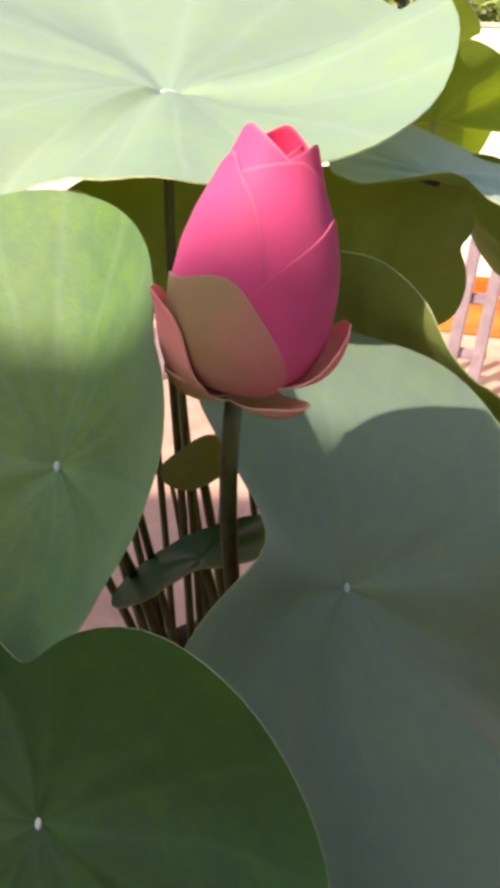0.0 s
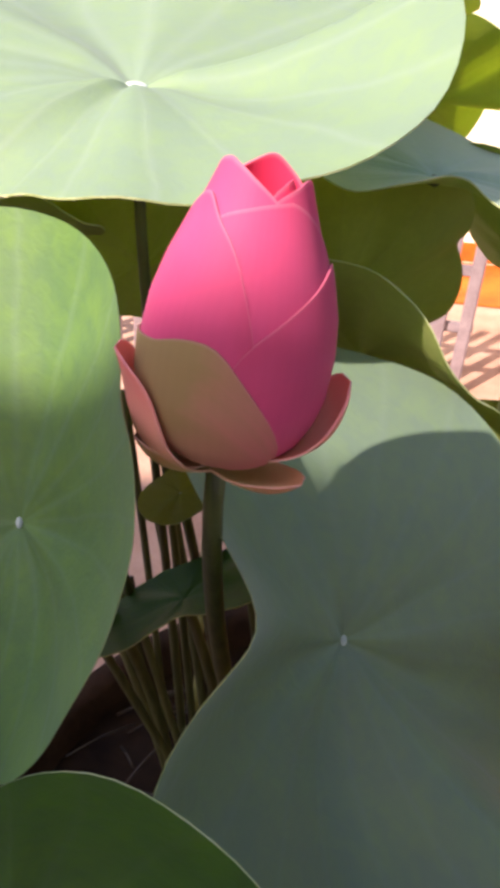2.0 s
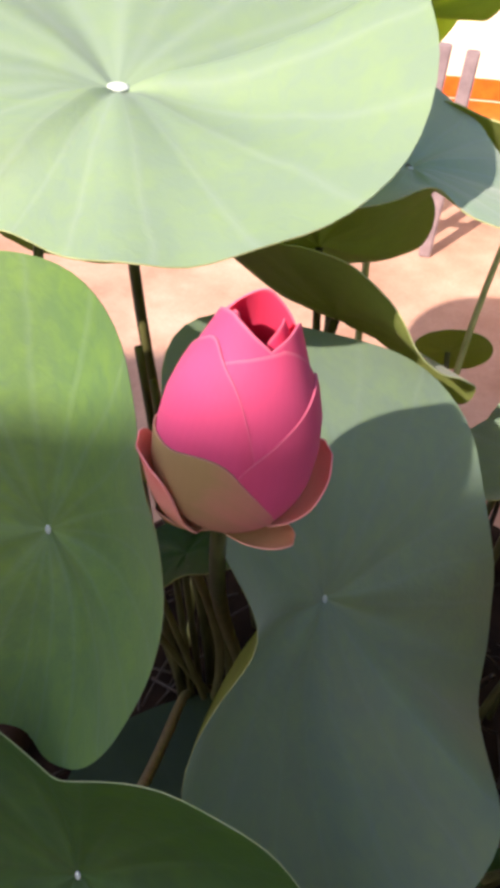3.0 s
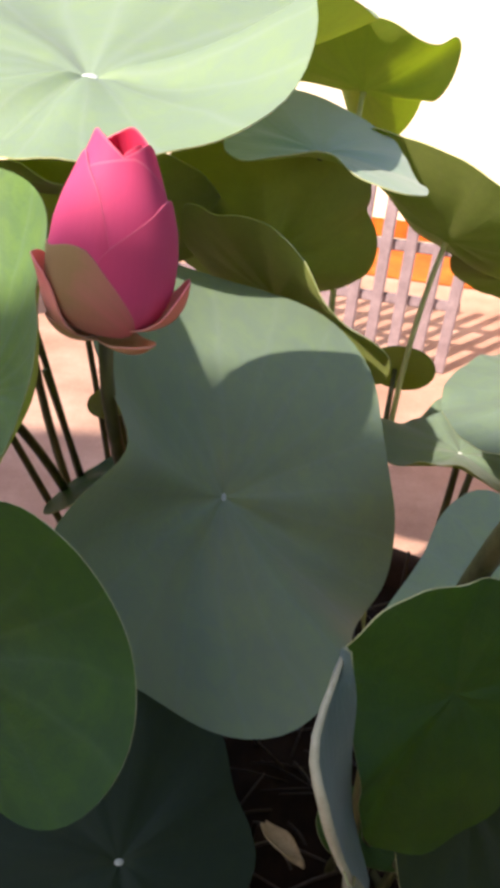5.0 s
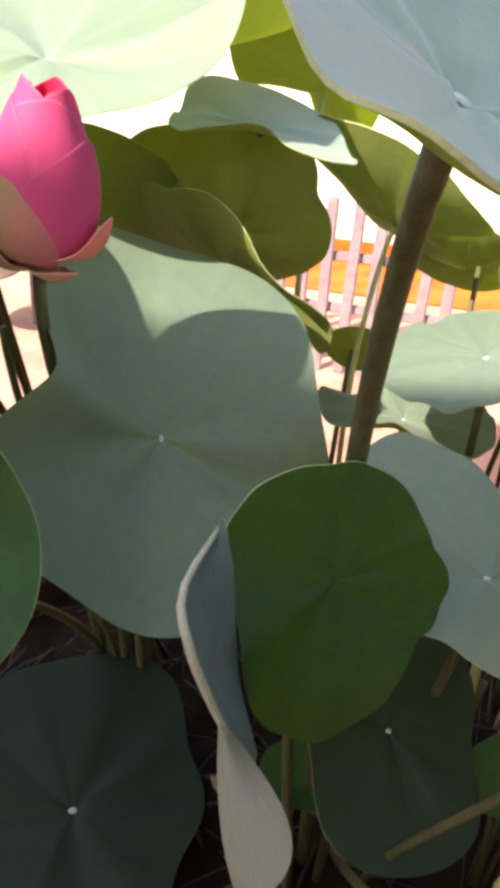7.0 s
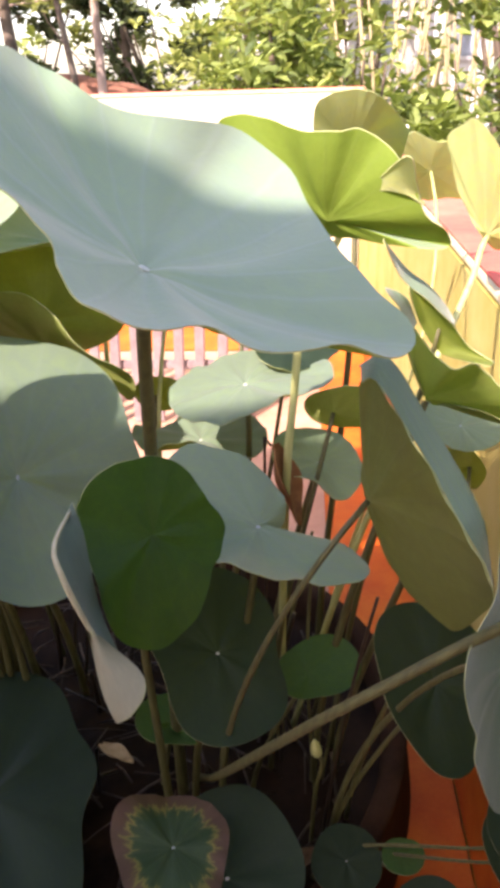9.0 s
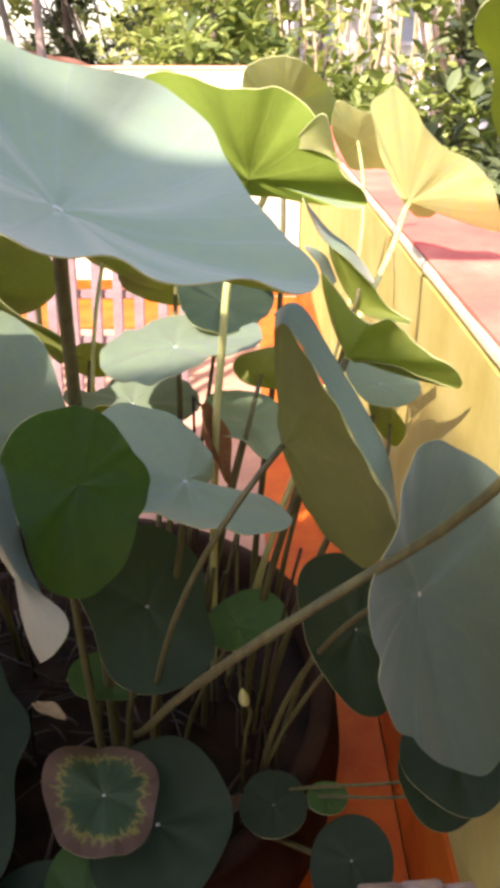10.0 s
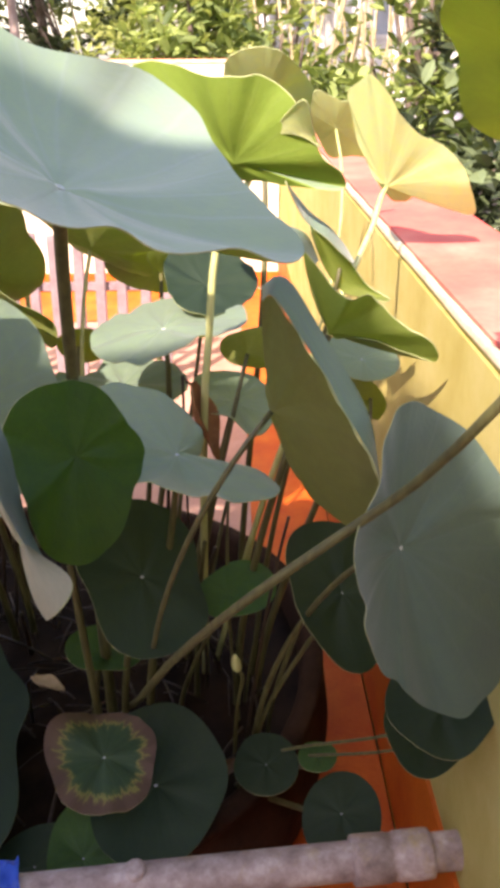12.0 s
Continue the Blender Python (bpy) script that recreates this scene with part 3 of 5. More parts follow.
def blade_mesh(centre, normal, size, bowl, outline, lift, thick=0.0008, fine=True, ruffle=0.006):
    """A peltate blade: an uneven round outline, a bowl and broad waves that grow towards the margin."""
    u, v, nn = leaf_frame(normal)
    rings, sides = (16, 96) if fine else (10, 56)
    pts = np.empty((rings + 1, sides, 3))
    uv = np.empty((rings + 1, sides, 2))
    th = np.arange(sides) * 2 * math.pi / sides
    seed = centre[0] * 31 + centre[1] * 17
    edge = 1 + sum(outline[2 * k] * np.cos((k + 1) * th) + outline[2 * k + 1] * np.sin((k + 1) * th) for k in range(5))
    wave = bowl + sum(lift[2 * k] * np.cos((k + 1) * th) + lift[2 * k + 1] * np.sin((k + 1) * th) for k in range(5))
    crimp = ruffle * (np.sin(11 * th + seed) + 0.7 * np.sin(17 * th + 2.3 * seed))
    c, uu, vv, ww = (np.array(q) for q in (centre, u, v, nn))
    for i in range(rings + 1):
        rho = (i / rings) ** 0.9
        r = size * edge * rho
        h = size * (wave * rho ** 2 + crimp * rho ** 5 + 0.035 * np.minimum(1, rho / 0.12) - 0.035)
        h = h + size * 0.0035 * np.cos(21 * th + np.sin(3 * th + seed)) * rho * (1 - rho) * 1.5
        h = h + size * (0.060 * np.cos(5 * th + seed) + 0.040 * np.cos(8 * th + 2 * seed)) * rho * (1 - rho)
        h = h + size * 0.010 * np.sin(3 * th + seed) * np.sin(7.0 * rho + seed) * rho
        pts[i] = c + np.outer(r * np.cos(th), uu) + np.outer(r * np.sin(th), vv) + np.outer(h, ww)
        uv[i] = np.stack([0.5 + 0.5 * rho * np.cos(th), 0.5 + 0.5 * rho * np.sin(th)], -1)
    return blade_faces(pts, uv, ww, thick), u, v, nn


def closed_line(points, count):
    """A smooth closed line through a few points."""
    pts = [np.array(q, dtype=float) for q in points]
    out = []
    for i in range(count):
        f = len(pts) * i / count
        k = int(f)
        t = f - k
        p0, p1, p2, p3 = (pts[(k + j) % len(pts)] for j in (-1, 0, 1, 2))
        out.append(0.5 * (2 * p1 + (p2 - p0) * t + (2 * p0 - 5 * p1 + 4 * p2 - p3) * t * t + (3 * p1 - p0 - 3 * p2 + p3) * t ** 3))
    return np.array(out)


def shaped_blade(centre, normal, rim, thick=0.0008, ruffle=0.006, power=1.8):
    """A blade of free outline. rim: degrees round the stalk, millimetres from it and millimetres of lift, round the margin."""
    u, v, nn = leaf_frame(normal)
    rings, sides = 18, 128
    line = closed_line([(r * math.cos(math.radians(a)), r * math.sin(math.radians(a)), h) for a, r, h in rim], sides) / 1000
    size = float(np.mean(np.hypot(line[:, 0], line[:, 1])))
    th = np.arctan2(line[:, 1], line[:, 0])
    seed = centre[0] * 31 + centre[1] * 17
    go = np.arange(sides) * 2 * math.pi / sides
    crimp = size * ruffle * (np.sin(13 * go + seed) + 0.7 * np.sin(19 * go + 2.3 * seed))
    c, uu, vv, ww = (np.array(q) for q in (centre, u, v, nn))
    pts, uv = np.empty((rings + 1, sides, 3)), np.empty((rings + 1, sides, 2))
    for i in range(rings + 1):
        rho = (i / rings) ** 0.9
        h = line[:, 2] * rho ** power + crimp * rho ** 5 + size * 0.035 * (min(1, rho / 0.12) - 1)
        h = h + size * (0.040 * np.cos(5 * th + seed) + 0.030 * np.cos(8 * th + 2 * seed)) * rho * (1 - rho)
        h = h + size * 0.003 * np.cos(21 * th + np.sin(3 * th + seed)) * rho * (1 - rho)
        h = h + size * 0.006 * np.sin(3 * th + seed) * math.sin(7.0 * rho + seed) * rho * (1 - rho)
        pts[i] = c + np.outer(line[:, 0] * rho, uu) + np.outer(line[:, 1] * rho, vv) + np.outer(h, ww)
        uv[i] = np.stack([0.5 + 0.5 * rho * np.cos(th), 0.5 + 0.5 * rho * np.sin(th)], -1)
    return blade_faces(pts, uv, ww, thick), u, v, nn


def shaped_leaf(centre, normal, rim, label, **more):
    size = sum(r for _, r, _ in rim) / len(rim) / 1000
    return lotus_leaf(centre, normal, size, 0, (), (), label, rim=rim, **more)


def in_mud(base):
    """The foot of a stalk, kept inside the tub."""
    away = Vector((base[0], base[1])) - TUB.xy
    away *= min(1.0, 0.285 / max(away.length, 1e-6))
    return Vector((TUB.x + away.x, TUB.y + away.y, MUD - 0.02))


def lotus_leaf(centre, normal, size, bowl, outline, lift, label, base=None, stalk=None, fine=True, width=0.0037, upper=None, under=None, bend=0.35, ruffle=0.006, scar=True, via=None, behind=False, rim=None):
    c = Vector(centre)
    if base is None:
        base = c.xy * 0.72 + TUB.xy * 0.28
    foot = in_mud(base)
    thing = empty("lotus_leaf", foot, label, "lotus leaf", "lotus leaves in the tub")
    if rim is None:
        me, u, v, nn = blade_mesh(centre, normal, size, bowl, outline, lift, fine=fine, ruffle=ruffle)
    else:
        me, u, v, nn = shaped_blade(centre, normal, rim, ruffle=ruffle)
    part("blade", me, [upper or leaf_top, under or leaf_under, leaf_edge], thing)
    neck = c - nn * (0.035 * size + 0.001)
    if behind:
        neck = c + nn * 0.001
    high = max(0.02, neck.z - foot.z)
    first = neck - nn * high * 0.22 - Vector((0, 0, high * 0.12))
    second = foot + Vector((0, 0, high * bend))
    if via is not None and len(via) == 2:
        first, second = Vector(via[0]), Vector(via[1])
    if behind:
        first = neck + nn * 0.14 - Vector((0, 0, 0.08))
    pts = bezier(neck, first, second, foot, 18)
    if via is not None and len(via) > 2:
        pts = smooth_line([neck, *via, foot], 18)
    verts, faces = tube(pts, [width * (0.8 + 0.45 * i / 18) for i in range(19)])
    part("petiole", mesh_of("petiole", verts, faces), stalk or stalk_dark, thing)
    if not scar:
        return thing
    # the pale scar over the stalk
    bm = bmesh.new()
    bmesh.ops.create_uvsphere(bm, u_segments=14, v_segments=8, radius=1.0)
    turn = Matrix((u, v, nn)).transposed().to_4x4()
    bm.transform(Matrix.Translation(c - nn * size * 0.022) @ turn @ Matrix.Diagonal((size * (0.028 if nn.z > 0.8 else 0.013), size * 0.021, size * 0.009, 1)))
    for f in bm.faces:
        f.smooth = True
    part("leaf_scar", bm, scar_mat, thing, "pale spot over the stalk")
    return thing


lotus_leaf([-0.055, 0.467, 0.769], [0.087, -0.135, 0.987], 0.207, 0.05, [-0.133, 0.444, -0.027, -0.068, -0.129, -0.015, 0.023, 0.03, -0.056, -0.035], [0.159, 0.113, 0.031, -0.058, 0.02, 0, 0.047, -0.036, 0.01, 0.013], "large sunlit pale green lotus leaf with a white centre", base=(-0.02, 0.47))
lotus_leaf([-0.092, 0.299, 0.621], [-0.228, -0.803, 0.55], 0.116, 0.30, [-0.362, 0.119, 0.087, 0.007, -0.009, -0.066, -0.009, 0.007, 0.026, 0.015], [0.393, -0.124, 0.105, -0.076, -0.001, 0.006, -0.016, 0.038, 0.004, -0.004], "upright green lotus leaf, half in shade, beside the bud", base=(-0.05, 0.45), upper=leaf_green)
lotus_leaf([0.048, 0.298, 0.557], [0.366, -0.754, 0.545], 0.120, 0.27, [0.05, 0.163, -0.082, 0.06, 0.084, -0.091, 0.003, 0.023, -0.025, -0.087], [-0.312, -0.522, 0.057, 0.032, -0.13, 0.144, -0.016, 0.024, 0.05, 0.032], "broad grey-green lotus leaf with a wavy notched margin", base=(0.06, 0.45), upper=leaf_grey, ruffle=0.005)
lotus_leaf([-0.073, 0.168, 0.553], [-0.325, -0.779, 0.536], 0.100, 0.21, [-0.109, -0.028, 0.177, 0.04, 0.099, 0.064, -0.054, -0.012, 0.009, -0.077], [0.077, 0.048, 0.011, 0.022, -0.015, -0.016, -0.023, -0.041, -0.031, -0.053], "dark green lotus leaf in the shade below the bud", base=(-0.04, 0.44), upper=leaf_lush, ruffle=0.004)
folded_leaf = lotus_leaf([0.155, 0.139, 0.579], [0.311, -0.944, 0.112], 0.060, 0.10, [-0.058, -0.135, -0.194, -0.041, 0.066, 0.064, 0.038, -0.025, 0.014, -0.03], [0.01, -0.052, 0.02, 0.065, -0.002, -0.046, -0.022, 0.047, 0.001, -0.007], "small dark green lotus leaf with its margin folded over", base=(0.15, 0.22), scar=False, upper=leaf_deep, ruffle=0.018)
shaped_leaf([0.161, 0.043, 0.79], [0.484, -0.227, 0.845], ((194, 76, 14), (210, 70, 14), (222, 68, 12), (232, 79, 10), (243, 90, 12), (252, 96, 14), (263, 88, 15), (273, 81, 19), (287, 81, 18), (297, 93, 22), (303, 98, 30), (312, 104, 35), (319, 119, 36), (335, 126, 40), (346, 111, 42), (359, 102, 41), (20, 102, 39), (43, 138, 37), (56, 174, 38), (68, 184, 41), (81, 131, 39), (94, 111, 35), (113, 105, 34), (123, 121, 36), (134, 124, 38), (153, 114, 36), (175, 106, 28), (183, 94, 18)), "large blue-green lotus leaf held high, its back in sun", base=(0.165, 0.27), width=0.0052, via=((0.158, 0.20, 0.65), (0.163, 0.24, 0.42)), upper=leaf_blue, ruffle=0.008)
shaped_leaf([0.349, -0.018, 0.561], [0.108, -0.969, 0.223], ((97, 100, 18), (89, 101, 14), (78, 94, 6), (60, 89, 0), (43, 86, 0), (20, 85, 4), (353, 97, 4), (331, 121, -2), (316, 143, -10), (304, 145, 0), (294, 138, 10), (287, 137, 14), (281, 126, 14), (272, 109, 18), (261, 90, 24), (256, 82, 22), (243, 75, 28), (227, 63, 32), (210, 57, 34), (200, 49, 31), (181, 53, 35), (166, 56, 34), (150, 61, 32), (133, 59, 26), (118, 67, 26), (110, 80, 23), (104, 91, 21)), "grey-blue lotus leaf hanging in front of the yellow wall", base=(0.33, 0.15), upper=leaf_slate, width=0.0026, ruffle=0.006)
lotus_leaf([0.098, 0.459, 0.727], [0.087, -0.062, 0.994], 0.080, 0.01, [-0.012, 0.382, -0.174, -0.022, 0.065, -0.229, -0.005, -0.005, -0.029, 0.041], [-0.082, -0.012, -0.072, -0.006, 0.014, 0.017, 0.009, 0.016, -0.024, -0.014], "pale lotus leaf with a torn, rolled margin", upper=leaf_blue, base=(0.10, 0.66), via=((0.10, 0.60, 0.705), (0.10, 0.65, 0.67), (0.10, 0.66, 0.40)))
lotus_leaf([0.068, 0.558, 0.626], [0.052, 0.784, 0.618], 0.107, 0.24, [-0.083, 0.043, -0.081, 0.023, -0.05, 0.006, -0.014, 0.015, 0.01, 0.035], [0.013, 0.002, 0.013, 0.008, 0.011, 0.002, 0.018, -0.006, 0.033, -0.003], "lotus leaf tilted away, showing its dark olive underside", scar=False)
lotus_leaf([0.074, 0.488, 0.611], [0.464, 0.596, 0.656], 0.096, 0.07, [0.014, -0.001, 0.021, -0.026, 0.011, 0.009, 0.033, 0.012, 0.009, -0.009], [-0.115, 0.107, -0.055, 0.082, -0.048, -0.02, 0.002, -0.047, 0, -0.052], "olive lotus leaf with a pointed tip, seen from below", scar=False)
lotus_leaf([0.149, 0.739, 0.73], [0.213, 0.526, 0.823], 0.097, 0.22, [-0.111, 0.018, -0.111, 0.019, -0.085, -0.082, 0.048, -0.015, 0.038, -0.02], [0.012, 0.076, 0.011, -0.094, 0.076, -0.06, -0.079, 0.06, -0.091, -0.105], "backlit yellow-green lotus leaf, seen from below", scar=False, stalk=stalk_pale, under=leaf_backlit)
lotus_leaf([0.218, 0.579, 0.636], [0.438, 0.412, 0.799], 0.101, 0.20, [-0.129, -0.039, -0.07, 0.097, -0.076, -0.029, -0.023, -0.001, -0.046, -0.015], [-0.061, -0.018, 0.012, -0.015, 0.013, -0.003, 0.003, -0.009, 0.018, -0.01], "yellow-green lotus leaf seen from below, under a larger leaf", scar=False, stalk=stalk_pale, width=0.003)
lotus_leaf([0.268, 0.383, 0.591], [-0.157, -0.096, 0.983], 0.078, 0.01, [0.052, 0.024, 0.062, 0.003, 0.013, -0.027, 0.006, -0.019, -0.005, -0.002], [0.023, -0.041, -0.018, -0.024, -0.019, 0.029, 0.001, 0.009, 0.015, 0.007], "light green lotus leaf with a leaf shadow across it", upper=leaf_grey, ruffle=0.02)
lotus_leaf([0.243, 0.203, 0.536], [0.048, -0.234, 0.971], 0.079, 0.04, [-0.319, -0.001, -0.086, -0.27, -0.075, -0.13, -0.01, -0.003, -0.094, -0.037], [-0.143, -0.131, -0.107, 0.02, 0.003, 0, -0.007, -0.02, -0.013, 0], "blue-grey lotus leaf lying low in the shade", upper=leaf_grey, ruffle=0.02)
long_leaf = shaped_leaf([0.285, 0.057, 0.637], [0.916, 0.368, 0.162], ((233, 69, 14), (239, 73, 18), (259, 70, 8), (280, 68, 2), (300, 69, 0), (311, 69, 0), (330, 76, 2), (342, 84, 4), (354, 92, 6), (9, 90, 8), (30, 94, 10), (40, 88, 10), (56, 76, 12), (66, 60, 10), (77, 35, 6), (92, 15, 2), (173, 13, 4), (215, 30, 10), (226, 52, 14)), "lotus leaf folded lengthwise, olive underside outward", base=(0.199, 0.216), under=leaf_dull, bend=0.3, scar=False, width=0.0024, ruffle=0.008)
shaped_leaf([0.424, 0.223, 0.597], [0.038, -0.247, 0.968], ((127, 39, 2), (84, 38, 0), (51, 38, 0), (15, 37, 0), (334, 35, 2), (303, 34, 0), (267, 32, -2), (232, 34, 0), (186, 27, 0)), "small pale sunlit lotus leaf beside the yellow wall")
shaped_leaf([0.506, 0.367, 0.726], [0.25, 0.85, 0.45], ((193, 10, 0), (213, 26, 12), (220, 46, 26), (228, 68, 40), (232, 86, 46), (244, 103, 30), (249, 110, 18), (257, 92, 14), (268, 70, 12), (294, 56, 16), (321, 64, 20), (342, 79, 16), (358, 92, 10), (16, 115, 14), (18, 88, 10), (16, 61, 6), (21, 40, 8), (42, 36, 10), (60, 22, 6)), "pale yellow lotus leaf upright over the red coping", stalk=stalk_pale, base=(0.30, 0.34), under=leaf_yellow, upper=leaf_yellow, scar=False, via=((0.493, 0.351, 0.716), (0.480, 0.336, 0.695), (0.459, 0.313, 0.675), (0.437, 0.290, 0.655), (0.405, 0.274, 0.600), (0.350, 0.300, 0.400)), width=0.003, ruffle=0.01)
lit_leaf = shaped_leaf([0.308, 0.234, 0.773], [0.559, 0.487, 0.671], ((189, 95, 30), (200, 80, 30), (216, 68, 24), (234, 67, 18), (251, 67, 22), (262, 66, 30), (275, 64, 32), (288, 68, 26), (306, 70, 18), (322, 74, 10), (333, 84, 12), (344, 89, 14), (345, 85, 8), (343, 68, 0), (355, 42, 0), (28, 23, 0), (92, 36, 4), (114, 74, 10), (138, 99, 20), (160, 112, 30), (178, 106, 30)), "bright yellow-green lotus leaf, lit through, with a pale corner", stalk=stalk_pale, base=(0.285, 0.32), via=((0.345, 0.290, 0.778), (0.336, 0.310, 0.735), (0.312, 0.303, 0.700), (0.303, 0.300, 0.667), (0.297, 0.300, 0.600), (0.291, 0.300, 0.540), (0.287, 0.305, 0.400)), width=0.0034, scar=False, behind=True, under=leaf_lit, ruffle=0.004)
shaped_leaf([0.413, 0.513, 0.797], [0.028, 0.694, 0.72], ((222, 62, 10), (234, 73, 10), (250, 72, 12), (265, 72, 10), (280, 70, 6), (304, 60, 8), (340, 61, 12), (356, 68, 10), (17, 71, 5), (39, 70, 0), (69, 57, 0), (123, 35, 0), (190, 40, 4)), "yellow-green lotus leaf standing behind another", under=leaf_yellow, base=(0.37, 0.46), scar=False)
lotus_leaf([0.146, 0.12, 0.28], [0.043, -0.208, 0.977], 0.051, 0.04, [-0.047, -0.021, -0.03, -0.04, 0.012, 0.042, -0.021, 0.007, 0.03, 0.016], [-0.009, 0.009, 0.042, -0.041, 0.049, 0.047, -0.043, 0.027, 0.025, -0.045], "small green lotus leaf with a browned, dried margin", base=(0.16, 0.14), ruffle=0.02, upper=leaf_browned)
lotus_leaf([0.19, 0.116, 0.232], [-0.04, -0.271, 0.962], 0.071, 0.13, [0.003, 0.014, -0.066, 0.04, 0.024, 0.006, -0.009, -0.016, 0.018, -0.01], [0.018, 0.024, -0.008, -0.002, -0.006, -0.007, -0.007, -0.005, 0.003, 0.007], "round dark green lotus leaf low over the mud", base=(0.20, 0.14), upper=leaf_shaded)
lotus_leaf([0.299, 0.114, 0.225], [-0.018, -0.128, 0.992], 0.033, 0.05, [0.001, -0.001, -0.02, 0.029, -0.008, -0.009, 0.001, 0.007, -0.008, 0.003], [0.012, 0.019, -0.007, 0.004, -0.005, -0.002, 0.001, 0.002, -0.004, 0.002], "small round dark lotus leaf low over the mud", base=(0.29, 0.13), fine=False, upper=leaf_shaded, width=0.003)
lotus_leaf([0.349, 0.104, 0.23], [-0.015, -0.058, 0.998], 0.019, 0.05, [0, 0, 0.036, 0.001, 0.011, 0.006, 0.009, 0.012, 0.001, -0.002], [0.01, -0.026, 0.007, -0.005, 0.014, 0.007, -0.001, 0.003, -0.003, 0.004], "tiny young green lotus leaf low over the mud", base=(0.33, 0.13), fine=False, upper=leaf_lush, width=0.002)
lotus_leaf([0.352, 0.048, 0.216], [-0.148, -0.134, 0.98], 0.039, 0.02, [0.001, -0.001, -0.008, 0.045, -0.021, -0.018, -0.009, 0.018, 0.009, -0.002], [0.018, 0.007, -0.011, 0.009, -0.003, 0.005, 0.002, -0.007, -0.001, 0], "small round dark lotus leaf low over the mud", base=(0.33, 0.08), fine=False, upper=leaf_shaded, width=0.003)
lotus_leaf([-0.028, 0.252, 0.23], [0, -0.079, 0.997], 0.137, 0.05, [-0.097, -0.03, -0.163, -0.021, -0.034, -0.024, 0.001, 0.065, 0.078, -0.005], [0, -0.002, 0, 0.001, -0.002, 0.001, -0.002, -0.002, 0.002, -0.004], "large dark lotus leaf lying at the mud's level", base=(-0.02, 0.30), upper=leaf_shaded)
lotus_leaf([0.203, 0.197, 0.415], [0.226, -0.521, 0.823], 0.069, 0.09, [0.003, -0.005, -0.147, -0.02, -0.014, 0.03, -0.013, -0.018, -0.011, 0.018], [-0.035, 0.008, -0.031, -0.022, -0.053, -0.011, -0.006, 0.02, -0.001, 0.009], "dark lotus leaf in deep shade behind a folded leaf", upper=leaf_shaded)
lotus_leaf([0.369, 0.113, 0.422], [0.126, -0.599, 0.791], 0.060, 0.09, [0.002, 0.03, -0.109, 0.002, 0.059, 0.034, 0.03, -0.012, -0.004, -0.038], [-0.07, 0.025, 0.018, 0.017, 0.001, -0.014, 0.009, -0.006, -0.005, 0.001], "dark green lotus leaf in deep shade near the wall", upper=leaf_shaded, base=(0.33, 0.14), width=0.0024)
lotus_leaf([0.402, -0.008, 0.397], [-0.114, -0.313, 0.943], 0.043, 0.12, [-0.002, 0, 0.008, 0.022, 0.009, 0.005, 0.02, -0.017, -0.014, -0.006], [0.006, 0, 0.004, 0, -0.001, -0.007, -0.003, 0.003, 0.003, 0.001], "dark lotus leaf hanging low beside the wall", upper=leaf_shaded, base=(0.34, 0.10), width=0.0015)
lotus_leaf([0.408, 0.016, 0.338], [-0.1, -0.328, 0.939], 0.036, 0.12, [0.001, -0.001, -0.019, 0.025, 0.038, 0, -0.014, -0.018, -0.004, 0.002], [-0.003, 0.009, 0.01, -0.008, -0.011, 0, 0.004, 0.005, 0, -0.001], "small dark lotus leaf hanging low beside the wall", upper=leaf_shaded, base=(0.33, 0.12), fine=False, width=0.0015)
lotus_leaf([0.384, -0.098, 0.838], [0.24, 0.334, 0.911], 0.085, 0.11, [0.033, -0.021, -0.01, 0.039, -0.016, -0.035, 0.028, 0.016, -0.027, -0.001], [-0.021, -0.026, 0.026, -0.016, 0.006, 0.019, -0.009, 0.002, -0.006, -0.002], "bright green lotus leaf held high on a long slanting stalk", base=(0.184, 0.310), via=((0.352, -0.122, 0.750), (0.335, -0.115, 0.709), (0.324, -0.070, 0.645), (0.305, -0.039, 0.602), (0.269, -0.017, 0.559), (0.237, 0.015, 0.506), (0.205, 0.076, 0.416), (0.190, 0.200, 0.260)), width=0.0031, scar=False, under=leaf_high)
lotus_leaf([0.227, 0.444, 0.506], [0.038, -0.041, 0.998], 0.070, 0.14, [0.053, -0.043, 0.049, 0.012, -0.065, -0.028, 0.019, -0.016, 0, 0.022], [-0.029, -0.093, -0.056, 0.075, 0.005, 0.027, 0.04, -0.044, -0.029, 0.038], "pale low lotus leaf under a lighter one", upper=leaf_grey, ruffle=0.02)
lotus_leaf([0.332, 0.335, 0.518], [0.22, -0.383, 0.897], 0.047, 0.07, [-0.002, 0.023, 0.024, -0.032, -0.042, 0.018, 0.012, 0.016, 0.011, -0.022], [-0.024, -0.026, -0.001, 0.048, 0.037, -0.004, -0.032, -0.036, -0.024, 0.018], "pale green lotus leaf with a dark shadow on it")
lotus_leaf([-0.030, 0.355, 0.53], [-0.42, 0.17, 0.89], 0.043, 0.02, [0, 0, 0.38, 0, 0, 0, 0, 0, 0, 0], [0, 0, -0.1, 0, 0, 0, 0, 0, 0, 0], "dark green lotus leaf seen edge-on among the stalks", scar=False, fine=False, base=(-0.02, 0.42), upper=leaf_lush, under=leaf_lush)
lotus_leaf([-0.034, 0.397, 0.568], [-0.197, -0.24, 0.951], 0.023, 0.02, [0.001, 0.002, 0.019, 0.054, -0.004, -0.019, 0.017, -0.007, 0.001, -0.005], [0.048, -0.043, -0.015, 0.012, -0.032, -0.013, 0.005, 0, 0, 0.014], "small dull olive lotus leaf among the stalks", fine=False, upper=leaf_dull)
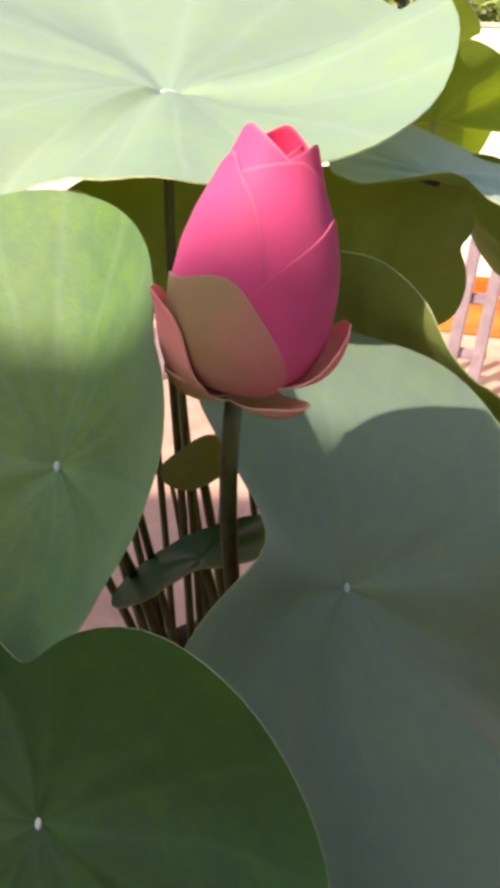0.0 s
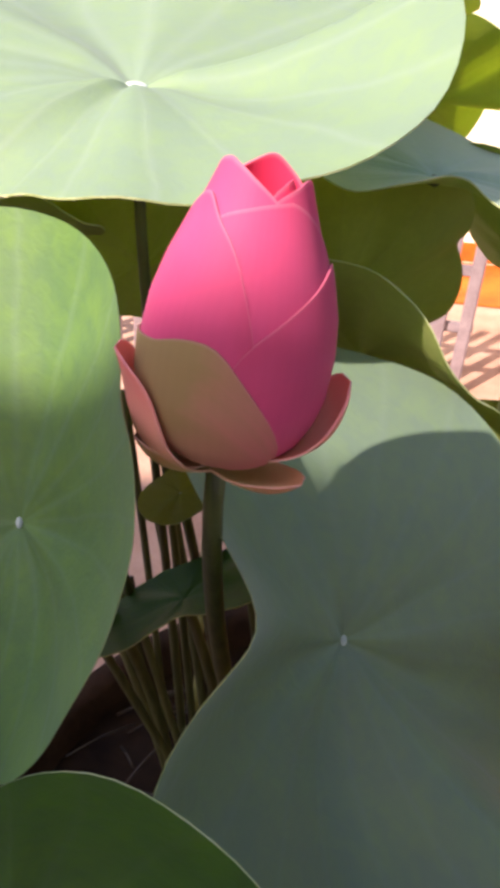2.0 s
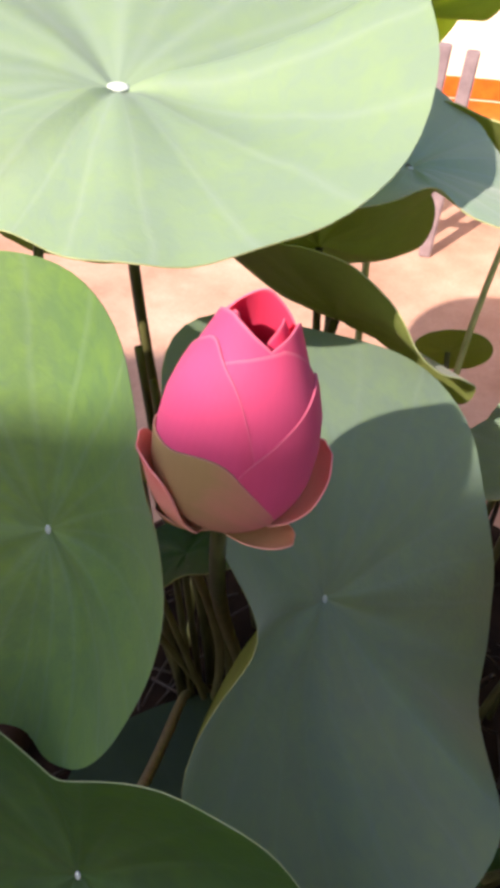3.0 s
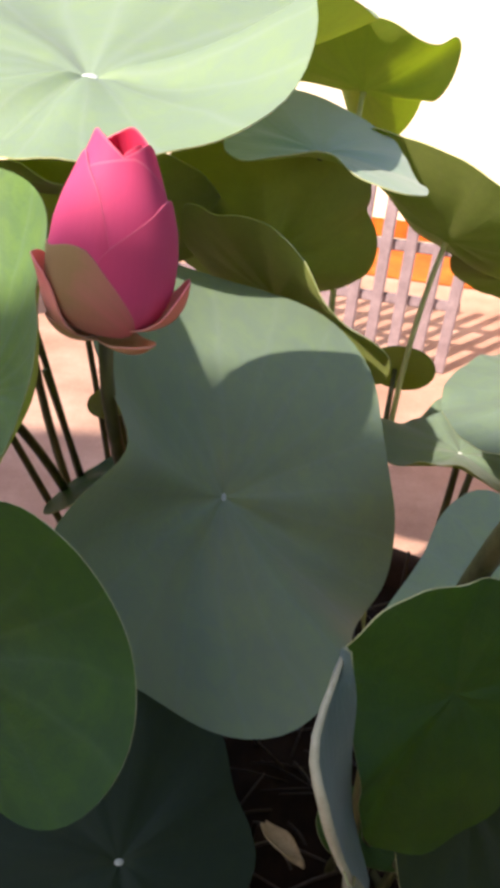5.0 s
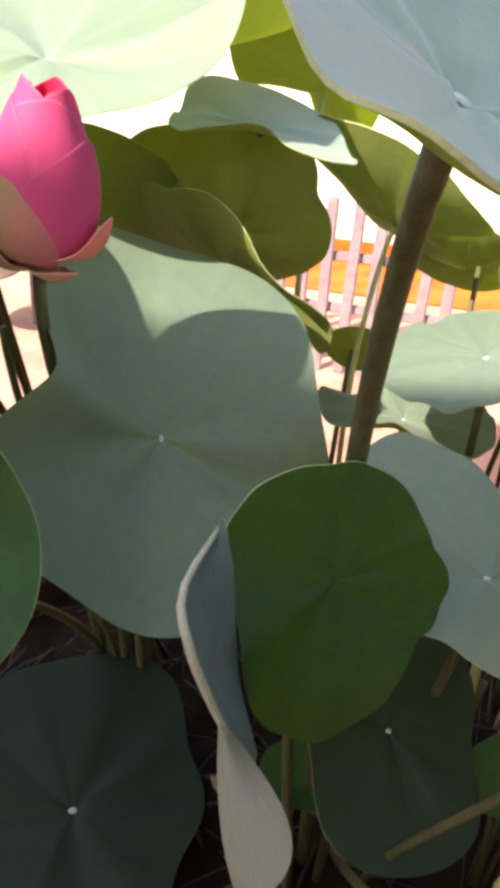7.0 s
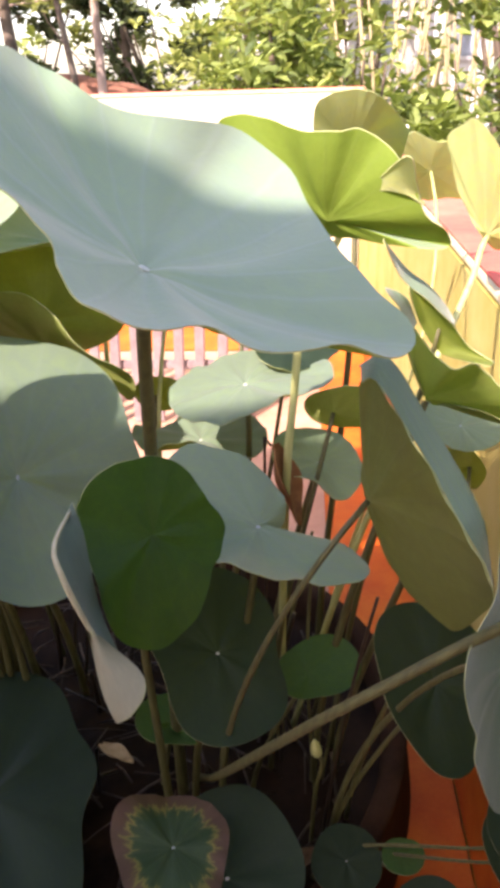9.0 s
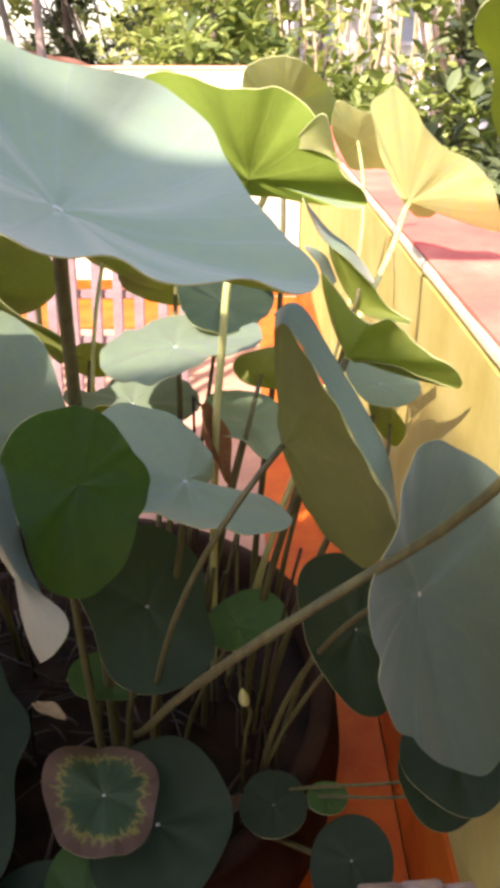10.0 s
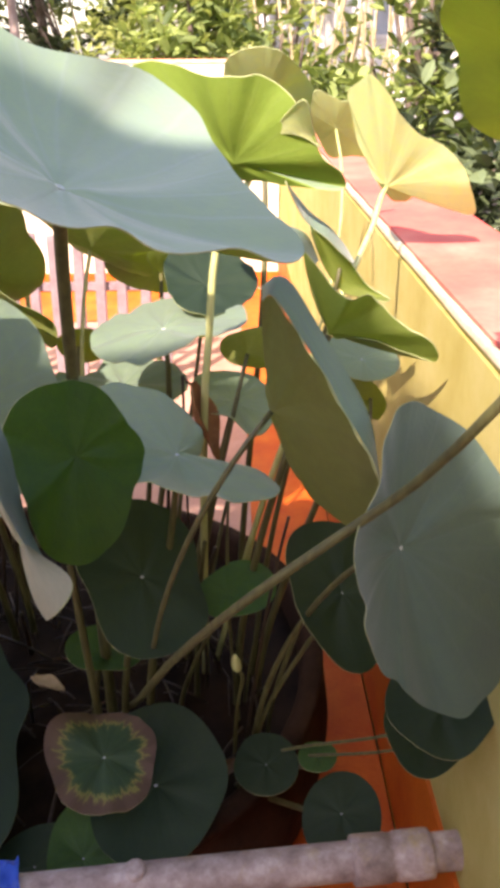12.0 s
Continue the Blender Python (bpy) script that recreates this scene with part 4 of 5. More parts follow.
lotus_leaf([-0.109, 0.476, 0.695], [0.203, 0.423, 0.883], 0.031, 0.07, [0, 0.003, -0.004, 0.005, 0, 0, 0.005, 0, 0.001, -0.001], [-0.02, -0.058, -0.002, -0.003, 0.005, 0.045, 0.005, 0.003, 0.014, -0.027], "dark green rolled edge of a young lotus leaf", fine=False, scar=False)
near_fold = shaped_leaf([0.388, 0.215, 0.629], [0.628, 0.385, 0.676], ((228, 15, 0), (225, 41, 6), (220, 61, 14), (221, 84, 24), (227, 68, 22), (245, 62, 12), (259, 81, 2), (266, 83, 12), (275, 74, 16), (287, 75, 14), (299, 83, 12), (307, 92, 14), (322, 96, 16), (332, 94, 14), (329, 81, 10), (322, 62, 6), (308, 46, 2), (312, 23, 0), (27, 8, 0)), "yellow-green folded lotus leaf near the yellow wall", scar=False, under=leaf_high, ruffle=0.004)
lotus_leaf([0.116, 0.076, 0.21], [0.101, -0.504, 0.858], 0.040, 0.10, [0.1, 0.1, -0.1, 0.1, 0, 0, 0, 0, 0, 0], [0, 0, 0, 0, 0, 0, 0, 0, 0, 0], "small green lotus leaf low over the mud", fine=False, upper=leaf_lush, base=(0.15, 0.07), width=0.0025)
lotus_leaf([0.071, 0.099, 0.185], [-0.1, -0.201, 0.974], 0.040, 0.05, [0.1, 0, 0.1, 0, 0, 0, 0, 0, 0, 0], [0, 0, 0, 0, 0, 0, 0, 0, 0, 0], "small dark lotus leaf lying on the mud", fine=False, upper=leaf_shaded, base=(0.09, 0.09))
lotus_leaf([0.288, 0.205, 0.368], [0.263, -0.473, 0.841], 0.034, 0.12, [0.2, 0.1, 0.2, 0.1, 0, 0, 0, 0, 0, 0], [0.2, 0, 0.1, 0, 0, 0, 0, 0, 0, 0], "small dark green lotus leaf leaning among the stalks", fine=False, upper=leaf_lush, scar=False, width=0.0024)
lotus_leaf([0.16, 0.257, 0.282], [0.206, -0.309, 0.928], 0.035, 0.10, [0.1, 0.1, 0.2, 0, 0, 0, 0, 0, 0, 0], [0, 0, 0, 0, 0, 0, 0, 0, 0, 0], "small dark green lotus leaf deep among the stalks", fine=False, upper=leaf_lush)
lotus_leaf([-0.065, 0.53, 0.655], [-0.1, 0.796, 0.597], 0.085, 0.08, [0.05, 0, 0.05, 0.05, 0, 0, 0, 0, 0, 0], [0, 0, 0, 0, 0, 0, 0, 0, 0, 0], "olive lotus leaf in shade under a large pale leaf", scar=False)
lotus_leaf([0.189, 0.575, 0.512], [0.197, 0.935, 0.295], 0.030, 0.10, [0.15, 0.05, 0.1, 0, 0, 0, 0, 0, 0, 0], [0, 0, 0, 0, 0, 0, 0, 0, 0, 0], "small olive lotus leaf low between two pale leaves", fine=False, scar=False, width=0.003)
lotus_leaf([0.346, 0.333, 0.572], [0.505, 0.808, 0.303], 0.032, 0.12, [0.25, -0.2, 0.2, -0.1, 0, 0, 0, 0, 0, 0], [0.2, 0, 0.1, 0, 0, 0, 0, 0, 0, 0], "small yellow-green lotus leaf leaning behind the stalks", fine=False, scar=False, width=0.0028)
lotus_leaf([0.311, 0.629, 0.587], [0.152, 0.63, 0.762], 0.075, 0.12, [0.05, 0.05, 0.1, 0.05, 0.05, 0, 0, 0, 0, 0], [0.05, 0, 0.1, 0.06, 0.06, 0, 0, 0, 0, 0], "olive lotus leaf seen from below under a larger blue-green one", scar=False)
# Its dark leaf colour stands in for the large leaf's shadow.
lotus_leaf([0.326, 0.43, 0.62], [0.05, -0.42, 0.9], 0.056, 0.10, [0.08, 0.05, -0.06, 0.04, 0.05, 0, 0, 0, 0, 0], [0, 0, 0, 0, 0, 0, 0, 0, 0, 0], "dark green lotus leaf under a large one, shade put into its colour", upper=leaf_shaded, scar=False, ruffle=0.02, width=0.0026)
shaped_leaf([0.504, 0.507, 0.770], [-0.1, 0.75, 0.65], ((228, 54, 10), (237, 57, 12), (265, 36, 6), (305, 36, 6), (18, 59, 6), (40, 83, 0), (53, 63, 0), (79, 49, 0), (107, 29, 2), (199, 34, 6)), "yellowed lotus leaf half hidden behind an upright one", base=(0.36, 0.42), under=leaf_yellow, upper=leaf_yellow, scar=False, width=0.0019, stalk=stalk_pale)
shaped_leaf([0.436, 0.223, 0.557], [0.3, 0.85, 0.4], ((217, 29, 4), (250, 25, 0), (320, 11, 2), (37, 24, 4), (68, 39, 4), (125, 14, 0)), "small olive lotus leaf hanging near the yellow wall", base=(0.34, 0.20), scar=False, width=0.0022)


# ---- the curled flap of the folded leaf ----
def sheet(name, rows, parent, mats, label="", thick=0.0008):
    """A thin sheet spanned by rows of points (each a list of the same length)."""
    g = np.array([[tuple(q) for q in r] for r in rows])
    nr, nc = g.shape[:2]
    du, dv = np.gradient(g, axis=0), np.gradient(g, axis=1)
    nor = np.cross(du, dv)
    nor /= np.linalg.norm(nor, axis=2, keepdims=True) + 1e-9
    verts = np.concatenate([g.reshape(-1, 3), (g - nor * thick).reshape(-1, 3)])
    count = nr * nc
    faces, slots = [], []
    for i in range(nr - 1):
        for k in range(nc - 1):
            a = i * nc + k
            faces.append((a, a + nc, a + nc + 1, a + 1))
            slots.append(0)
            faces.append((count + a + 1, count + a + nc + 1, count + a + nc, count + a))
            slots.append(1)
    verts = np.concatenate([verts, verts])
    ring = [k for k in range(nc)] + [i * nc + nc - 1 for i in range(1, nr)] + [(nr - 1) * nc + k for k in range(nc - 2, -1, -1)] + [i * nc for i in range(nr - 2, 0, -1)]
    for a, b in zip(ring, ring[1:] + ring[:1]):
        faces.append((2 * count + a, 2 * count + b, 3 * count + b, 3 * count + a))
        slots.append(2 if len(mats) > 2 else 0)
    uv = np.stack(np.meshgrid(np.linspace(0.55, 0.95, nc), np.linspace(0.2, 0.8, nr)), -1).reshape(-1, 2)
    return part(name, mesh_of(name, verts, faces, np.concatenate([uv] * 4), True, slots), mats, parent, label)


def lerp_rows(a, b, count, belly=Vector((0, 0, 0))):
    return [[p.lerp(q, i / count) + belly * math.sin(math.pi * i / count) for p, q in zip(a, b)] for i in range(count + 1)]


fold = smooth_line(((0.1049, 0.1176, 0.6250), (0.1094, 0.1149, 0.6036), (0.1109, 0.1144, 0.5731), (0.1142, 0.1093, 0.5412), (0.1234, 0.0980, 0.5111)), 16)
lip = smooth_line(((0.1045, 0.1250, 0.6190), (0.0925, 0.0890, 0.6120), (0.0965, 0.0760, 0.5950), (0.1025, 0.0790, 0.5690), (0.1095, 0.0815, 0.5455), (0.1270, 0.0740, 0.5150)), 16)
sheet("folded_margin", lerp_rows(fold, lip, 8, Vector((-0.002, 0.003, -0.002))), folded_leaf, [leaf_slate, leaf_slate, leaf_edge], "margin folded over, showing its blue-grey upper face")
verts, faces = tube(lip, [0.0010 + 0.0011 * math.sin(math.pi * i / 16) for i in range(17)], 7)
part("pale_margin", mesh_of("pale_margin", verts, faces), margin_pale, folded_leaf, "pale rolled margin")
cone_a = bezier((0.108, 0.079, 0.552), (0.108, 0.064, 0.530), (0.112, 0.045, 0.522), (0.1195, 0.0315, 0.517), 10)
cone_b = bezier((0.112, 0.081, 0.545), (0.128, 0.070, 0.530), (0.146, 0.040, 0.545), (0.136, 0.027, 0.536), 10)
sheet("curled_tip", lerp_rows(cone_a, cone_b, 6, Vector((0.0, -0.006, 0.002))), folded_leaf, [curl_pale, curl_pale, leaf_edge], "pale curled tip showing the underside")


def turned(name, crease, margin, parent, mats, label, belly=(0.001, 0.002, 0.001)):
    """A strip of blade between a crease and a margin."""
    sheet(name, lerp_rows(smooth_line(crease, 20), smooth_line(margin, 20), 8, Vector(belly)), parent, mats, label)


BOTH = [leaf_grey, leaf_grey, leaf_edge]
turned("turned_margin", ((0.2759, 0.0576, 0.7122), (0.2787, 0.048, 0.7182), (0.2845, 0.0377, 0.709), (0.2928, 0.0241, 0.6929), (0.301, 0.0107, 0.677), (0.3054, 0.0047, 0.6659), (0.3145, -0.0095, 0.6466), (0.3206, -0.0187, 0.633), (0.3247, -0.0226, 0.6188)), ((0.2829, 0.0839, 0.7116), (0.288, 0.0655, 0.7246), (0.2943, 0.051, 0.7221), (0.3022, 0.0388, 0.7053), (0.3119, 0.0233, 0.6857), (0.3215, 0.0079, 0.6663), (0.3281, -0.0005, 0.6481), (0.3322, -0.0011, 0.6261), (0.3356, -0.0005, 0.6055)), long_leaf, BOTH, "far half of the blade, showing its blue-grey upper face", (0.002, 0.004, 0.003))
turned("turned_margin", ((0.3367, 0.1877, 0.7274), (0.3486, 0.191, 0.7145), (0.3539, 0.1958, 0.7068), (0.3652, 0.1999, 0.6939)), ((0.3436, 0.2089, 0.7237), (0.3496, 0.1973, 0.7247), (0.3592, 0.1966, 0.7162), (0.3737, 0.2142, 0.6927)), near_fold, BOTH, "pale upper face along the fold")
turned("turned_corner", ((0.3282, 0.209, 0.7916), (0.3346, 0.1959, 0.7958), (0.3445, 0.1859, 0.7948), (0.3591, 0.1811, 0.7861)), ((0.3303, 0.2157, 0.7909), (0.3331, 0.1856, 0.8105), (0.34, 0.1638, 0.8205), (0.3534, 0.1792, 0.7982), (0.3619, 0.1871, 0.7854)), lit_leaf, [leaf_yellow, leaf_yellow, leaf_edge], "pale yellow strip laid over the blade's corner")
pale_fold = empty("lotus_leaf", (0.34, 0.30, MUD - 0.02), "folded lotus leaf with a pale upper margin near the yellow wall", "lotus leaf", "lotus leaves in the tub")
turned("blade", ((0.3605, 0.2046, 0.7244), (0.3781, 0.2258, 0.6955), (0.3933, 0.2381, 0.6741), (0.4097, 0.2428, 0.656), (0.4229, 0.2279, 0.6528), (0.4355, 0.2056, 0.6544)), ((0.369, 0.2272, 0.7209), (0.3829, 0.2228, 0.7106), (0.3967, 0.2232, 0.6977), (0.4091, 0.2236, 0.6859), (0.4285, 0.23, 0.6641), (0.4474, 0.2209, 0.6521)), pale_fold, [leaf_high, leaf_high, leaf_edge], "", (0.004, 0.006, -0.002))
turned("turned_margin", ((0.3392, 0.2035, 0.7597), (0.3587, 0.2204, 0.7315), (0.3701, 0.2232, 0.7193), (0.3816, 0.2194, 0.7109), (0.3952, 0.2198, 0.698), (0.4073, 0.2196, 0.687)), ((0.3477, 0.2298, 0.7569), (0.3593, 0.234, 0.7437), (0.3743, 0.2367, 0.7282), (0.3894, 0.2322, 0.7168), (0.4053, 0.2355, 0.7002), (0.4203, 0.244, 0.6812)), pale_fold, BOTH, "pale upper face along the fold")
verts, faces = tube(bezier((0.404, 0.238, 0.680), (0.40, 0.25, 0.60), (0.35, 0.30, 0.40), (0.34, 0.30, MUD - 0.02), 14), [0.002 + 0.0001 * i for i in range(15)])
part("petiole", mesh_of("petiole", verts, faces), stalk_dark, pale_fold)


# ---- the lotus bud ----
BUD_BASE, BUD_TOP = Vector((-0.0095, 0.2610, 0.6725)), Vector((0.0052, 0.2625, 0.7730))
BUD_LEN = (BUD_TOP - BUD_BASE).length
up = (BUD_TOP - BUD_BASE).normalized()
right = (Vector((1, 0, 0)) - up * up.x).normalized()
BUD = Matrix((right, up.cross(right), up)).transposed().to_4x4()
BUD.translation = BUD_BASE
PROFILE = [(0.0, 0.0020), (0.07, 0.0060), (0.10, 0.0128), (0.14, 0.0190), (0.21, 0.0242), (0.28, 0.0269), (0.345, 0.0282), (0.475, 0.0283), (0.59, 0.0267), (0.70, 0.0234), (0.815, 0.0187), (0.9, 0.0152), (0.95, 0.0134), (1.0, 0.0116), (1.1, 0.0090)]


def bud_radius(s):
    return float(np.interp(s, [a for a, _ in PROFILE], [b for _, b in PROFILE]))


def petal_mesh(name, place, rows=22, cols=15, thick=0.0006):
    """place(u, v) gives the local point; u runs from root to tip, v across from -1 to 1."""
    g = np.array([[tuple(BUD @ Vector(place(i / rows, 2 * k / cols - 1))) for k in range(cols + 1)] for i in range(rows + 1)])
    du, dv = np.gradient(g, axis=0), np.gradient(g, axis=1)
    nor = np.cross(dv, du)
    nor /= np.linalg.norm(nor, axis=2, keepdims=True) + 1e-9
    nc = cols + 1
    verts = np.concatenate([g.reshape(-1, 3), (g - nor * thick).reshape(-1, 3)])
    count = (rows + 1) * nc
    faces = []
    for i in range(rows):
        for k in range(cols):
            a = i * nc + k
            faces.append((a, a + 1, a + nc + 1, a + nc))
            faces.append((count + a + nc, count + a + nc + 1, count + a + 1, count + a))
    verts = np.concatenate([verts, verts])
    ring = list(range(nc)) + [i * nc + cols for i in range(1, rows + 1)] + [rows * nc + k for k in range(cols - 1, -1, -1)] + [i * nc for i in range(rows - 1, 0, -1)]
    for a, b in zip(ring, ring[1:] + ring[:1]):
        faces.append((2 * count + b, 2 * count + a, 3 * count + a, 3 * count + b))
    uv = np.stack(np.meshgrid(np.linspace(0, 1, nc), np.linspace(0, 1, rows + 1)), -1).reshape(-1, 2)
    return mesh_of(name, verts, faces, np.concatenate([uv] * 4))


def closed_petal(thing, margin, off, mat, lean=0.0, name="petal", base=0.09, label=""):
    """A petal that hugs the bud. margin: (degrees round the bud, height as a share of its length) along the free edge; lean: how far the tip turns in."""
    a0, a1 = margin[0][0], margin[-1][0]
    peak = max(h for _, h in margin)
    line = smooth_line([(a, h, 0) for a, h in margin], 64)
    angles, heights = [q.x for q in line], [q.y for q in line]

    def place(u, v):
        a = a0 + (a1 - a0) * (v + 1) / 2
        top = float(np.interp(a, angles, heights))
        s = base + (top - base) * u
        full = 1 + off + 0.008 * math.sin(math.pi * (v + 1) / 2)
        r = bud_radius(s) * full * min(1.0, 0.4 + 5.0 * u) - lean * max(0.0, (s - 0.6) / max(0.05, peak - 0.6)) ** 3
        a = math.radians(a)
        r = max(0.0012, r)
        return (r * math.sin(a), -r * math.cos(a), s * BUD_LEN)

    part(name, petal_mesh(name, place, 26, 30), mat, thing, label)


def open_sepal(thing, turn, path, half, mat, cup=0.35, label=""):
    """An outer sepal that leans away. path: four (radius, height) pairs of a curve in its own plane."""
    t0 = math.radians(turn)

    def place(u, v):
        q = [(1 - u) ** 3, 3 * u * (1 - u) ** 2, 3 * u * u * (1 - u), u ** 3]
        r = sum(k * a for k, (a, _) in zip(q, path))
        z = sum(k * b for k, (_, b) in zip(q, path))
        w = half * min(1.0, 0.4 + 2.0 * u) * max(0.0, 1 - u ** 6) ** 0.5 + 0.0006
        x = v * w
        z += cup * x * x / max(half, 1e-4) * 0.6
        r -= cup * x * x / max(half, 1e-4)
        return (r * math.sin(t0) + x * math.cos(t0), -r * math.cos(t0) + x * math.sin(t0), z)

    part("sepal", petal_mesh("sepal", place), mat, thing, label)


def build_bud():
    foot = Vector((0.012, 0.430, MUD - 0.02))
    bud = empty("lotus_bud", foot, "half-closed pink lotus bud with greenish outer sepals on its stalk", "lotus bud")
    verts, faces = tube(bezier(BUD_BASE + up * 0.004, BUD_BASE - up * 0.10 + Vector((0.004, 0, 0)), foot + Vector((0, 0, 0.2)), foot, 18), [0.0036 + 0.0014 * i / 18 for i in range(19)])
    part("stalk", mesh_of("stalk", verts, faces), stalk_dark, bud)
    for margin, off, mat, lean in (
        (((85, 0.80), (110, 0.90), (140, 0.955), (168, 0.985), (200, 0.955), (235, 0.90), (262, 0.80)), -0.10, deep, 0.0010),
        (((-20, 0.78), (10, 0.90), (40, 0.935), (75, 0.945), (105, 0.93), (135, 0.85)), -0.20, deep, 0.0035),
        (((195, 0.78), (225, 0.90), (255, 0.945), (285, 0.955), (315, 0.93), (345, 0.84)), -0.18, deep, 0.0030),
        (((60, 0.70), (100, 0.84), (140, 0.90), (180, 0.91), (220, 0.90), (255, 0.82), (285, 0.70)), -0.055, pink, 0.0),
        (((-20, 0.78), (-2, 0.87), (15, 0.912), (40, 0.940), (63, 0.956), (82, 0.945), (110, 0.88), (140, 0.70)), -0.045, pink, 0.0004),
        (((-150, 0.72), (-125, 0.88), (-95, 0.955), (-62, 0.986), (-42, 0.980), (-21, 0.962), (11, 0.914), (30, 0.85), (45, 0.72)), -0.025, pink, 0.0004),
        (((-75, 0.55), (-52, 0.78), (-38, 0.852), (-6, 0.893), (22, 0.909), (34, 0.908), (52, 0.880), (71, 0.822), (92, 0.70), (110, 0.50)), 0.0, pink, 0.0),
        (((120, 0.50), (150, 0.72), (185, 0.80), (220, 0.75), (250, 0.55)), 0.01, pink, 0.0),
        (((-165, 0.30), (-140, 0.58), (-105, 0.78), (-76, 0.878), (-63, 0.897), (-52, 0.886), (-36, 0.846), (-20, 0.800), (-7, 0.727), (4, 0.60), (13, 0.44), (22, 0.25)), 0.022, pink, 0.0),
        (((-20, 0.30), (-8, 0.46), (4, 0.562), (23, 0.637), (45, 0.696), (66, 0.735), (80, 0.744), (98, 0.722), (130, 0.60), (160, 0.40), (185, 0.25)), 0.036, pink, 0.0)):
        closed_petal(bud, margin, off, mat, lean)
    closed_petal(bud, ((-158, 0.16), (-130, 0.36), (-100, 0.452), (-75, 0.484), (-55, 0.505), (-42, 0.532), (-30, 0.550), (-19, 0.552), (-9, 0.530), (5, 0.455), (23, 0.340), (38, 0.22), (48, 0.12)), 0.058, green_pink, 0.0, "sepal", 0.085, "broad greenish-pink outer sepal")
    open_sepal(bud, -76, ((0.004, 0.008), (0.034, 0.004), (0.0290, 0.026), (0.0365, 0.043)), 0.0180, flesh)
    open_sepal(bud, 88, ((0.004, 0.014), (0.026, 0.013), (0.0380, 0.019), (0.0365, 0.040)), 0.019, flesh, 0.30)
    open_sepal(bud, 44, ((0.003, 0.008), (0.014, 0.004), (0.025, 0.003), (0.0345, 0.015)), 0.0105, tan_sepal, 0.5, "tan outer sepal bent down under the bud")
    open_sepal(bud, -62, ((0.003, 0.007), (0.014, 0.003), (0.023, 0.004), (0.0300, 0.017)), 0.0100, tan_sepal, 0.5, "tan outer sepal bent down under the bud")


build_bud()


# ---- stalks without a leaf in sight, and litter on the mud ----
def bare_stalk(foot, tip, sway, width, mat, label):
    f = in_mud(foot)
    thing = empty("lotus_stalk", f, label, "lotus stalk", "stalks in the tub")
    t = Vector(tip)
    verts, faces = tube(bezier(t, t.lerp(f, 0.33) + Vector(sway), t.lerp(f, 0.66) + Vector(sway) * 0.5, f, 14), [width * (0.75 + 0.3 * i / 14) for i in range(15)], 8)
    part("stalk", mesh_of("stalk", verts, faces), mat, thing)


rng = random.Random(7)
for i in range(46):
    a, r = rng.uniform(0, 2 * math.pi), 0.28 * math.sqrt(rng.random())
    x, y = TUB.x + r * math.cos(a), TUB.y + r * math.sin(a)
    high = rng.uniform(0.08, 0.34)
    if (Vector((x, y)) - Vector((-0.03, 0.26))).length < 0.19 or (x < 0.1 and y < 0.22):
        continue
    mat = rng.choice((stalk_brown, stalk_brown, stalk_dark))
    bare_stalk((x, y, MUD - 0.02), (x + rng.uniform(-0.05, 0.05), y + rng.uniform(-0.05, 0.05), MUD + high), (rng.uniform(-0.012, 0.012), rng.uniform(-0.012, 0.012), 0), rng.uniform(0.0018, 0.0036), mat, "thin brown lotus stalk standing in the mud")


for low, high in (
        ((-0.043, 0.440, 0.334), (-0.051, 0.420, 0.581)), ((-0.038, 0.400, 0.381), (-0.067, 0.380, 0.540)), 
        ((0.018, 0.520, 0.322), (0.002, 0.500, 0.449)), ((-0.036, 0.460, 0.310), (-0.046, 0.440, 0.540)),
        ((-0.077, 0.440, 0.494), (-0.098, 0.420, 0.628)), ((-0.081, 0.380, 0.512), (-0.106, 0.360, 0.585)), ((-0.072, 0.500, 0.475), (-0.072, 0.480, 0.539))):
    a, b = Vector(low), Vector(high)
    foot = a + (a - b) * ((a.z - MUD + 0.02) / (b.z - a.z)) * 0.6
    foot.z = MUD - 0.02
    bare_stalk(tuple(foot), tuple(b + (b - a).normalized() * 0.06), (0.004, -0.004, 0), 0.0034, stalk_dark, "olive lotus stalk standing behind the bud")


bare_stalk((-0.045, 0.52, MUD - 0.02), (-0.020, 0.44, 0.565), (0.002, 0.0, 0), 0.0030, stalk_pale, "pale green lotus stalk standing behind the bud")


def build_litter():
    verts, faces = [], []
    for i in range(240):
        a, r = rng.uniform(0, 2 * math.pi), 0.29 * math.sqrt(rng.random())
        x, y = TUB.x + r * math.cos(a), TUB.y + r * math.sin(a)
        b, ln = rng.uniform(0, 2 * math.pi), rng.uniform(0.02, 0.09)
        z0, z1 = MUD + rng.uniform(0.002, 0.014), MUD + rng.uniform(0.002, 0.03)
        end = Vector((x + ln * math.cos(b), y + ln * math.sin(b), z1))
        if (end.xy - TUB.xy).length > 0.298:
            continue
        vv, ff = tube([Vector((x, y, z0)), Vector((x, y, z0)).lerp(end, 0.5) + Vector((0, 0, 0.004)), end], rng.uniform(0.0006, 0.0018), 5)
        k = len(verts)
        verts += vv
        faces += [tuple(q + k for q in f) for f in ff]
    ob = part("plant_litter", mesh_of("plant_litter", verts, faces), stalk_brown)
    tagged(ob, "brown broken stalks and litter on the wet mud", "litter", kind="stuff")


build_litter()


